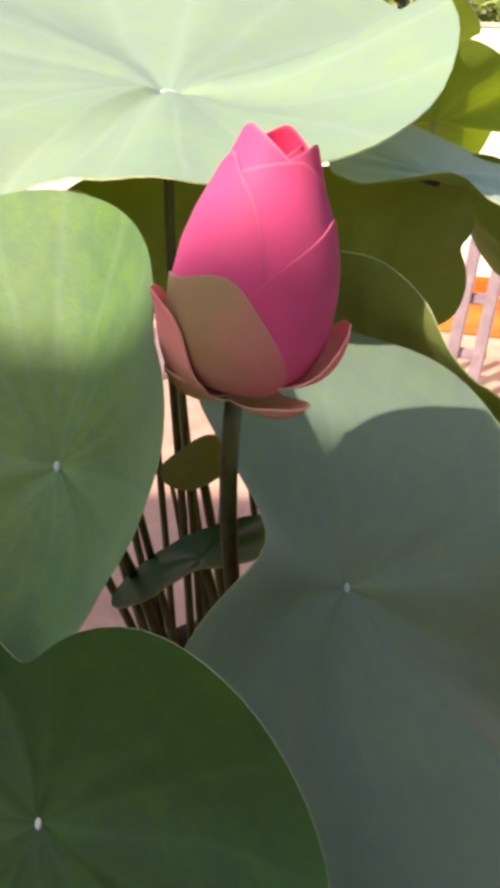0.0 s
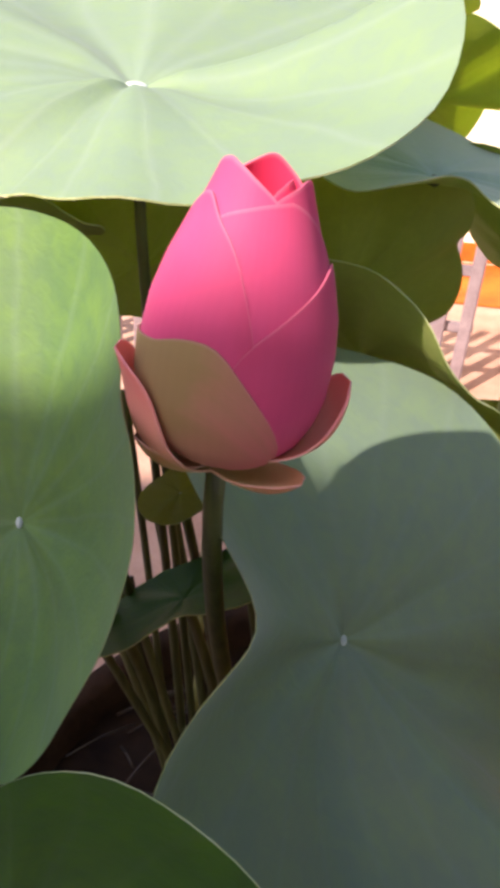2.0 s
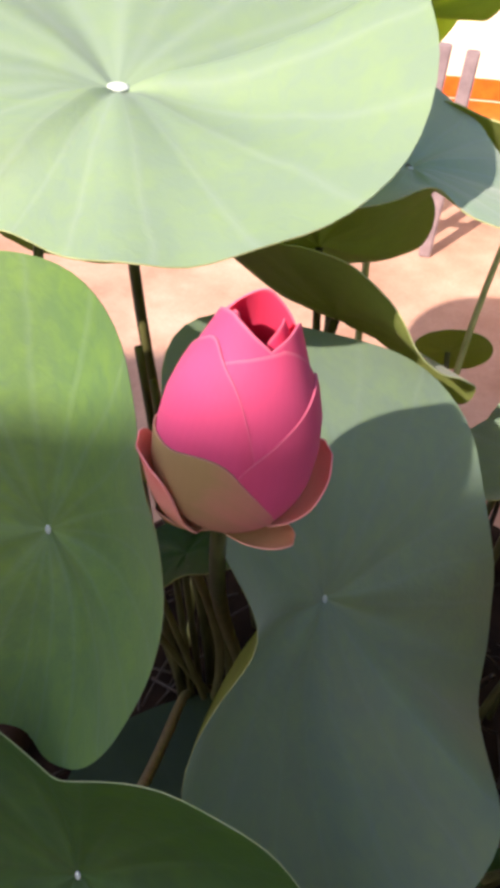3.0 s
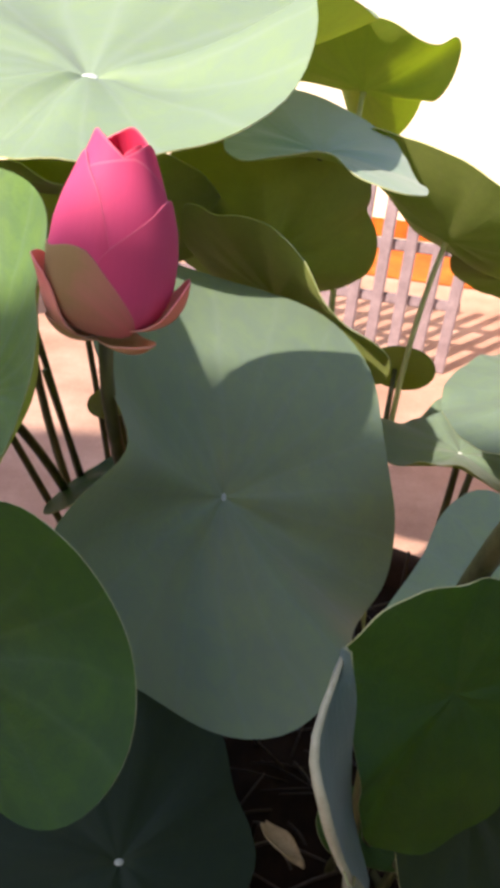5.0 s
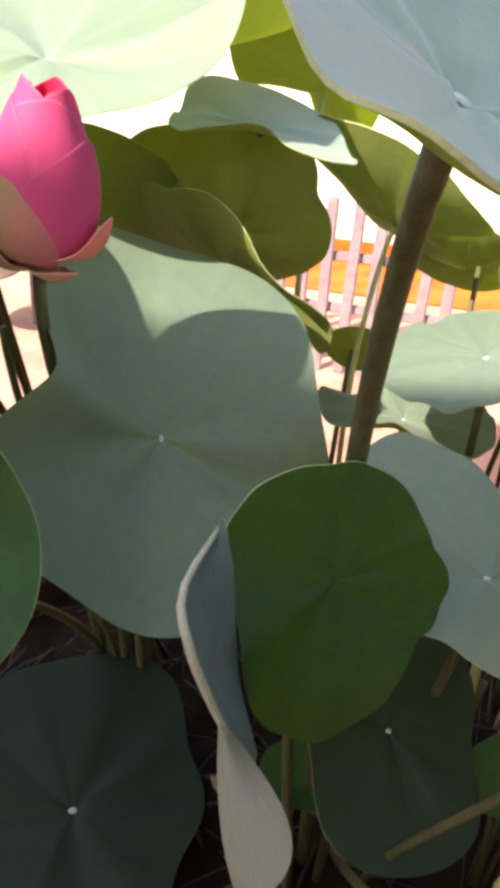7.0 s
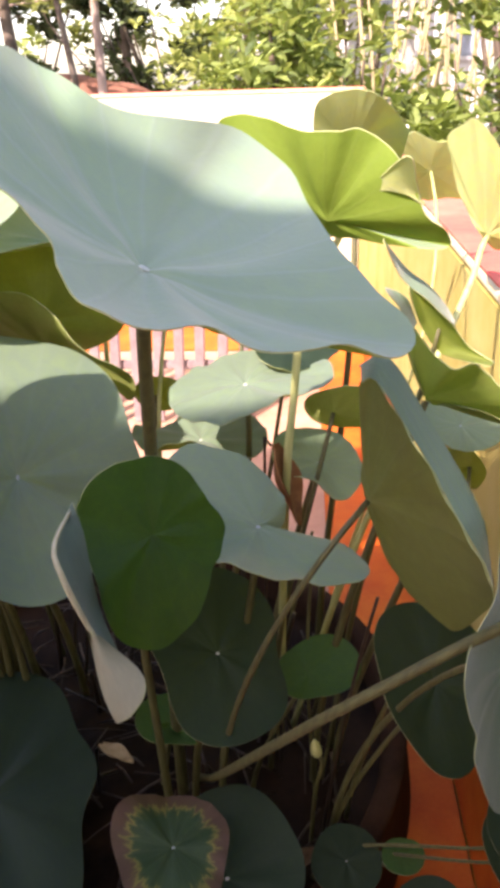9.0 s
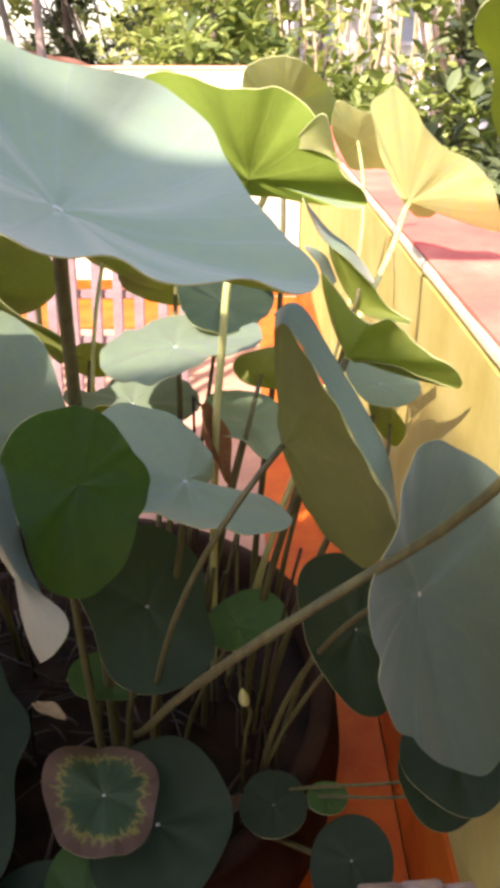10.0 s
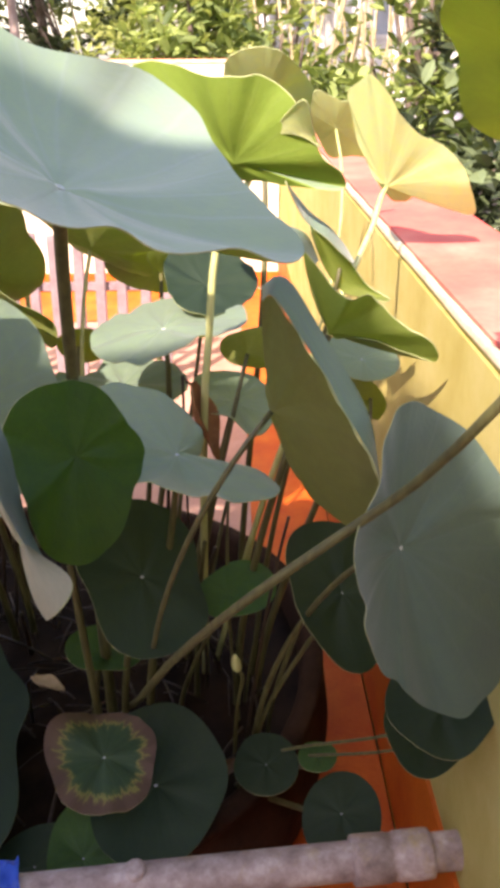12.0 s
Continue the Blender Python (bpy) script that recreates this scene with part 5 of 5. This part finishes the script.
# ---- pipe across the near rim ----
def build_pipe():
    a, b = Vector((-0.10, 0.082, RIM + 0.018)), Vector((0.50, -0.028, RIM + 0.018))
    thing = empty("pipe", (a + b) / 2 - Vector((0, 0, 0.018)), "weathered grey plastic pipe with a coupling, lying across the tub's rim", "pipe")
    steps = [a.lerp(b, i / 24) for i in range(25)]
    verts, faces = tube(steps, 0.0165, 20)
    part("tube", mesh_of("tube", verts, faces), pipe_mat, thing)
    c0 = a.lerp(b, 0.795)
    ax = (b - a).normalized()
    prof = [(-0.036, 0.0168), (-0.035, 0.0205), (-0.031, 0.0212), (-0.004, 0.0206), (-0.003, 0.0196), (0.003, 0.0196), (0.004, 0.0206), (0.031, 0.0212), (0.035, 0.0205), (0.036, 0.0168)]
    verts, faces = tube([c0 + ax * s for s, _ in prof], [r for _, r in prof], 20)
    part("coupling", mesh_of("coupling", verts, faces), pipe_mat, thing, "thicker pipe coupling")
    c1 = a.lerp(b, 0.43)
    verts, faces = tube([c1 + Vector((0, 0, 0.006)), c1 + Vector((0, 0, 0.020)), c1 + Vector((0, 0, 0.021))], [0.009, 0.009, 0.007], 14)
    part("nozzle", mesh_of("nozzle", verts, faces), pipe_mat, thing, "short upright outlet")


build_pipe()


# ---- picket fence ----
def build_fence():
    y = 2.0
    thing = empty("picket_fence", yard(-0.45, y), "low lilac-white wooden picket fence standing on the floor, darkened for its backlit side", "fence")
    x, k = -0.180, 0
    while x > -1.3:
        lean = 0.01 * math.sin(k * 2.1)
        m = YARD @ Matrix.Translation((x, y, 0)) @ Matrix.Rotation(0.04 + lean, 4, "Y")
        part("picket", box_bm(-0.0135, 0.0135, -0.006, 0.006, 0.0, 0.44 + 0.01 * math.sin(k), m, 0.003), slat_mat, thing)
        x -= 0.058
        k += 1
    for z in (0.165, 0.292):
        part("rail", box_bm(-1.32, -0.157, y + 0.0065, y + 0.020, z - 0.012, z + 0.012, YARD, 0.003), slat_mat, thing)


build_fence()


# ---- shrubs and trees beyond the walls ----
def leaf_cloud(count, inside, size, seed, droop=0.5, broad=0.24):
    """Rosettes of oval leaves at the twig ends, each leaf keeled along its midrib."""
    r = random.Random(seed)
    verts, faces = [], []
    made = 0
    while made < count:
        q = inside(r)
        if q is None:
            continue
        turn, many = r.uniform(0, 2 * math.pi), r.randint(4, 7)
        for i in range(many):
            made += 1
            s = size * r.uniform(0.6, 1.25)
            yaw, pitch = turn + 2 * math.pi * i / many + r.uniform(-0.4, 0.4), r.uniform(-droop, 1.1)
            ahead = Vector((math.cos(yaw) * math.cos(pitch), math.sin(yaw) * math.cos(pitch), math.sin(pitch)))
            side = ahead.cross(Vector((0, 0, 1))).normalized()
            nor = side.cross(ahead)
            tilt = r.uniform(-0.6, 0.6)
            side = side * math.cos(tilt) + nor * math.sin(tilt)
            nor = side.cross(ahead)
            foot = q + ahead * s * 0.12 + Vector((r.uniform(-0.5, 0.5), r.uniform(-0.5, 0.5), r.uniform(-0.5, 0.5))) * s * 0.5
            w, k = s * broad * r.uniform(0.8, 1.2), len(verts)
            verts += [foot, foot + ahead * s * 0.3 + side * w * 0.85 + nor * s * 0.06, foot + ahead * s * 0.33, foot + ahead * s * 0.3 - side * w * 0.85 + nor * s * 0.06,
                      foot + ahead * s * 0.68 + side * w * 0.85 + nor * s * 0.04, foot + ahead * s * 0.70 - nor * s * 0.02, foot + ahead * s * 0.68 - side * w * 0.85 + nor * s * 0.04, foot + ahead * s - nor * s * 0.08]
            faces += [(k, k + 2, k + 1), (k, k + 3, k + 2), (k + 1, k + 2, k + 5, k + 4), (k + 2, k + 3, k + 6, k + 5), (k + 4, k + 5, k + 7), (k + 5, k + 6, k + 7)]
    return mesh_of("crown", verts, faces, None, False)


def shrub(across, along, width, depth, low, high, count, size, seed, mat, label, name="shrub"):
    base = yard(across, along, -0.02)
    thing = empty(name, base, label, name)
    r = random.Random(seed)
    clumps = [(r.uniform(-1, 1), r.uniform(-1, 1), r.uniform(0, 1), r.uniform(0.10, 0.26)) for _ in range(46)]
    centre = yard(across, along)

    def inside(q):
        cx, cy, cz, rad = q.choice(clumps)
        d = Vector((q.gauss(0, 1), q.gauss(0, 1), q.gauss(0, 1))).normalized() * rad * (0.55 + 0.45 * q.random())
        local = Vector((across + cx * width / 2, along + cy * depth / 2, low + cz * (high - low))) + d
        if local.z < 0.02:
            return None
        return YARD @ local

    part("crown", leaf_cloud(count, inside, size, seed + 1), mat, thing)
    for k in range(7):
        top = yard(across + r.uniform(-0.4, 0.4) * width, along + r.uniform(-0.4, 0.4) * depth, low + r.uniform(0.4, 0.9) * (high - low))
        foot = base + Vector((r.uniform(-0.12, 0.12), r.uniform(-0.12, 0.12), 0))
        verts, faces = tube(bezier(foot, foot + Vector((0, 0, 0.3)), top - Vector((0, 0, 0.3)), top, 8), [0.022 - 0.0022 * i for i in range(9)], 7)
        part("stem", mesh_of("stem", verts, faces), bark, thing)


HEDGE = "glossy broad-leaved shrub in sunlight beyond the low wall"
DARK = "glossy dark-leaved shrub in sunlight beyond the low wall"
FAR = "airy yellow-green shrub beyond the yard wall"
shrub(0.95, 3.55, 1.0, 0.8, 0.3, 1.75, 4200, 0.082, 11, hedge_leaf, HEDGE)
shrub(0.05, 3.75, 1.0, 0.5, 0.3, 1.25, 3400, 0.075, 12, hedge_leaf, HEDGE)
shrub(1.05, 2.5, 0.8, 0.9, 0.1, 1.45, 4200, 0.075, 13, dark_leaf, DARK)
shrub(0.95, 1.5, 0.7, 0.9, 0.0, 1.15, 4200, 0.060, 14, dark_leaf, DARK)
shrub(1.75, 2.2, 0.8, 1.6, 0.1, 1.9, 4200, 0.080, 17, dark_leaf, DARK)
shrub(-0.40, 4.1, 0.46, 0.5, 0.3, 1.10, 2600, 0.052, 15, tree_leaf, FAR)
shrub(0.3, 6.0, 1.3, 0.7, 0.3, 1.7, 2600, 0.110, 32, tree_leaf, FAR)
shrub(-2.9, 6.2, 1.6, 0.7, 0.3, 2.1, 2600, 0.110, 33, hedge_leaf, FAR)
# The next two use the dark leaf colour in place of real shade.
shrub(-1.6, 9.2, 3.4, 0.8, 0.3, 2.8, 3600, 0.150, 34, dark_leaf, "dark-leaved shrub behind the earth bank, shade put into its leaf colour")
shrub(-3.4, 10.2, 4.2, 0.9, 0.2, 3.8, 4600, 0.170, 35, dark_leaf, "dark-leaved shrub behind the earth bank, shade put into its leaf colour")
shrub(-1.9, 11.6, 4.0, 0.9, 0.8, 4.2, 4200, 0.170, 36, tree_leaf, FAR)
shrub(2.1, 4.6, 1.2, 1.0, 0.4, 2.4, 3000, 0.110, 16, dark_leaf, DARK)


def tree(across, along, high, girth, count, spread, seed, label, lean=0.0, wood=None):
    base = yard(across, along, -0.02)
    thing = empty("tree", base, label, "tree")
    r = random.Random(seed)
    top = base + Vector((lean, 0, high))
    pts = bezier(base, base + Vector((0, 0, high * 0.35)), top - Vector((lean * 0.2, 0, high * 0.35)), top, 12)
    verts, faces = tube(pts, [girth * (1 - 0.06 * i) for i in range(13)], 10)
    part("trunk", mesh_of("trunk", verts, faces), wood or bark, thing)
    ends = []
    for k in range(9):
        p0 = pts[r.randint(6, 12)]
        d = Vector((r.uniform(-1, 1), r.uniform(-1, 1), r.uniform(0.0, 0.7))) * spread * 0.8
        verts, faces = tube(bezier(p0, p0 + d * 0.3 + Vector((0, 0, 0.1)), p0 + d * 0.7, p0 + d, 7), [girth * (0.45 - 0.05 * i) for i in range(8)], 7)
        part("limb", mesh_of("limb", verts, faces), bark, thing)
        ends += [p0 + d, p0 + d * 0.7, p0 + d * 0.45]

    def inside(q):
        c = q.choice(ends)
        return c + Vector((q.gauss(0, 1), q.gauss(0, 1), q.gauss(0, 0.8))) * spread * 0.22

    if count:
        part("crown", leaf_cloud(count, inside, 0.10, seed + 1), tree_leaf, thing)


TREE = "slender tree with light green leaves beyond the yard"
tree(-1.45, 6.0, 3.2, 0.040, 2000, 1.1, 21, "slender tree with a pale pinkish trunk", 0.0, pale_bark)
tree(-1.31, 5.0, 2.8, 0.026, 900, 0.9, 22, TREE, -0.3)
tree(-1.52, 4.5, 2.6, 0.045, 900, 0.9, 29, TREE, -0.1)
tree(-0.5, 7.5, 3.0, 0.06, 3200, 1.5, 23, TREE)
tree(-3.4, 8.0, 3.6, 0.08, 3600, 1.7, 24, TREE)
tree(2.0, 8.0, 3.2, 0.07, 2600, 1.4, 25, TREE)
tree(-6.0, 9.5, 4.0, 0.10, 3600, 2.0, 26, TREE)
tree(-2.2, 10.5, 3.4, 0.08, 3600, 1.8, 30, TREE)
tree(4.2, 8.5, 3.6, 0.08, 3400, 1.8, 27, TREE)
tree(3.2, 4.5, 3.0, 0.06, 2600, 1.2, 28, TREE)


def build_bank():
    """A low red-brown bank of earth behind the far wall."""
    verts, faces = [], []
    nx, ny = 60, 14
    for i in range(nx + 1):
        for k in range(ny + 1):
            x, y = -4.2 + 3.6 * i / nx, 6.8 + 1.6 * k / ny
            z = 0.95 * math.sin(math.pi * k / ny) ** 0.7 * math.sin(math.pi * i / nx) ** 0.5 + 0.05 * noise.noise((x * 3, y * 3, 0)) - 0.02
            verts.append(YARD @ Vector((x, y, z)))
    for i in range(nx):
        for k in range(ny):
            a = i * (ny + 1) + k
            faces.append((a, a + ny + 1, a + ny + 2, a + 1))
    ob = part("earth_bank", mesh_of("earth_bank", verts, faces), red_earth)
    tagged(ob, "red-brown bank of bare earth under the trees", "bank", kind="structure")


build_bank()


def build_house():
    """A white house seen between the leaves: wall, posts, window openings and a roof."""
    thing = empty("house", yard(1.0, 10.6), "white plastered house behind the shrubs", "house")
    part("wall", box_bm(-0.6, 3.4, 10.4, 10.6, -0.02, 2.3, YARD, 0.01), white_wall, thing)
    part("roof", box_bm(-0.9, 3.7, 9.7, 12.6, 2.3, 2.42, YARD, 0.02), plain_wall, thing, "grey flat roof")
    for x in (0.32, 0.72, 1.18, 1.62, 2.2):
        part("post", box_bm(x - 0.05, x + 0.05, 9.9, 10.0, -0.02, 2.3, YARD, 0.01), plain_wall, thing, "grey veranda post")
    for x in (0.0, 0.9, 1.9):
        win = part("window", box_bm(x - 0.16, x + 0.16, 10.385, 10.398, 1.0, 1.6, YARD, 0.004), blue_grey, thing, "blue-grey shuttered window")
        part("sill", box_bm(x - 0.2, x + 0.2, 10.34, 10.398, 0.95, 0.995, YARD, 0.004), white_wall, win)


build_house()


# ---- small things ----
def dried_leaf(centre, ahead, length, width, curl, mat, label):
    """A curled dry leaf: a strip bent along its length with rolled sides."""
    thing = empty("dried_leaf", centre, label, "dried leaf", "dried leaves in the tub")
    d = Vector(ahead).normalized()
    side = d.cross(Vector((0, 0, 1))).normalized()
    lift = side.cross(d)
    rows = []
    for i in range(13):
        u = i / 12
        w = width * math.sin(math.pi * min(1, 0.08 + 0.92 * u)) ** 0.7
        rows.append([Vector(centre) + d * length * (u - 0.5) + side * w * math.sin(curl * v) / curl + lift * (w * (1 - math.cos(curl * v)) / curl + length * 0.25 * (u - 0.5) ** 2 + 0.002 * math.sin(9 * u + 3 * v)) for v in (-1, -0.6, -0.2, 0.2, 0.6, 1)])
    sheet("blade", rows, thing, [mat, mat, mat])
    verts, faces = tube([rows[0][2], rows[0][2] - d * length * 0.25 - Vector((0, 0, 0.012)), Vector((rows[0][2].x, rows[0][2].y, MUD)) - d * length * 0.35], [0.0016, 0.0015, 0.0013], 7)
    part("stem", mesh_of("stem", verts, faces), stalk_brown, thing)


dried_leaf((0.101, 0.262, 0.245), (0.5, -0.6, 0.15), 0.050, 0.011, 1.3, tan_leaf, "curled tan dried leaf among the stalks")
dried_leaf((0.284, 0.296, 0.516), (0.25, -0.15, -0.85), 0.085, 0.026, 1.1, rust_leaf, "large rust-brown dried leaf hanging among the stalks")
dried_leaf((0.262, 0.150, 0.180), (0.9, 0.3, 0.1), 0.060, 0.014, 1.2, dry_leaf, "curled brown dried leaf on the mud")


def plant_pot(across, along, radius, high):
    """A terracotta pot: flared wall, thick rim, earth inside."""
    base = yard(across, along, 0.0)
    thing = empty("plant_pot", base, "plain terracotta plant pot standing on the sunlit floor", "plant pot")
    prof = [(0.0, 0.001), (0.68, 0.001), (0.70, 0.02), (0.90, 0.78), (1.0, 0.80), (1.02, 0.98), (0.99, 1.0), (0.90, 1.0), (0.88, 0.86), (0.0, 0.86)]
    verts, faces = tube([base + Vector((0, 0, h * high)) for _, h in prof], [max(0.001, r * radius) for r, _ in prof], 40, False)
    part("body", mesh_of("body", verts, faces), terracotta, thing)
    verts, faces = tube([base + Vector((0, 0, high * 0.865)), base + Vector((0, 0, high * 0.89))], [radius * 0.875, radius * 0.86], 32)
    part("soil", mesh_of("soil", verts, faces), earth, thing, "dry brown soil")


plant_pot(-1.38, 1.90, 0.13, 0.20)
plant_pot(-1.22, 2.45, 0.12, 0.16)


# Small pale lump added in place of a spot of sunlight on the floor.
def build_sun_spot():
    at = yard(-0.445, 1.13, 0.0)
    bm = bmesh.new()
    bmesh.ops.create_icosphere(bm, subdivisions=3, radius=1.0)
    for v in bm.verts:
        q = v.co.normalized()
        v.co = Vector((q.x * 0.020, q.y * 0.015, max(-0.2, q.z) * 0.022 + 0.0046)) * (1 + 0.22 * noise.noise(q * 1.7))
    for f in bm.faces:
        f.smooth = True
    bm.transform(Matrix.Translation(at))
    ob = part("stone", bm, pale_sun_spot)
    tagged(ob, "small pale lump on the terracotta floor, standing in for a sun spot", "stone")


build_sun_spot()


def build_cable():
    a, b = yard(-3.6, 7.2, 1.42), yard(-0.9, 6.6, 1.62)
    pts = [a.lerp(b, i / 20) - Vector((0, 0, 0.10 * math.sin(math.pi * i / 20))) for i in range(21)]
    thing = empty("cable", (a + b) / 2, "pale cable slung between the trees", "cable")
    verts, faces = tube(pts, 0.008, 6)
    part("line", mesh_of("line", verts, faces), pale_bark, thing)


build_cable()


def build_reeds():
    """A clump of straight dry stems behind the shrub."""
    r = random.Random(41)
    base = yard(0.62, 4.6, -0.02)
    thing = empty("reed_clump", base, "clump of straight straw-coloured stems behind the shrub", "reeds")
    for i in range(26):
        foot = base + Vector((r.uniform(-0.35, 0.35), r.uniform(-0.15, 0.15), 0))
        top = foot + Vector((r.uniform(-0.35, 0.55), r.uniform(-0.2, 0.2), r.uniform(1.7, 2.3)))
        verts, faces = tube([foot, foot.lerp(top, 0.5) + Vector((0.02, 0, 0)), top], [0.009, 0.007, 0.003], 6)
        part("stem", mesh_of("stem", verts, faces), straw, thing)


build_reeds()


def build_shoot():
    """A young hooked shoot, still rolled up."""
    thing = empty("lotus_shoot", (0.285, 0.185, MUD), "small pale hooked lotus shoot rising from the mud", "lotus shoot")
    verts, faces = tube(smooth_line(((0.285, 0.185, MUD - 0.01), (0.288, 0.180, 0.240), (0.292, 0.172, 0.285), (0.286, 0.166, 0.305)), 14), [0.0022] * 15, 8)
    part("stalk", mesh_of("stalk", verts, faces), stalk_dark, thing)
    verts, faces = tube(smooth_line(((0.286, 0.166, 0.305), (0.283, 0.163, 0.316), (0.281, 0.161, 0.330)), 8), [0.0026, 0.0042, 0.0050, 0.0053, 0.0052, 0.0048, 0.0040, 0.0028, 0.0012], 10)
    part("rolled_blade", mesh_of("rolled_blade", verts, faces), stalk_pale, thing, "pale rolled young blade")


build_shoot()


def build_scrap():
    """A crumpled scrap of blue plastic at the tub's rim."""
    thing = empty("plastic_scrap", BLUE, "crumpled scrap of bright blue plastic draped on the pipe", "plastic scrap")
    g = []
    for i in range(9):
        g.append([Vector((BLUE.x - 0.018 + 0.004 * i, BLUE.y - 0.014 + 0.0055 * k, BLUE.z + 0.004 + 0.010 * noise.noise((i * 0.6, k * 0.7, 2.0)) + 0.006 * math.sin(math.pi * k / 5))) for k in range(6)])
    sheet("film", g, thing, [blue_mat, blue_mat, blue_mat])


BLUE = Vector((0.050, 0.058, RIM + 0.034))
build_scrap()
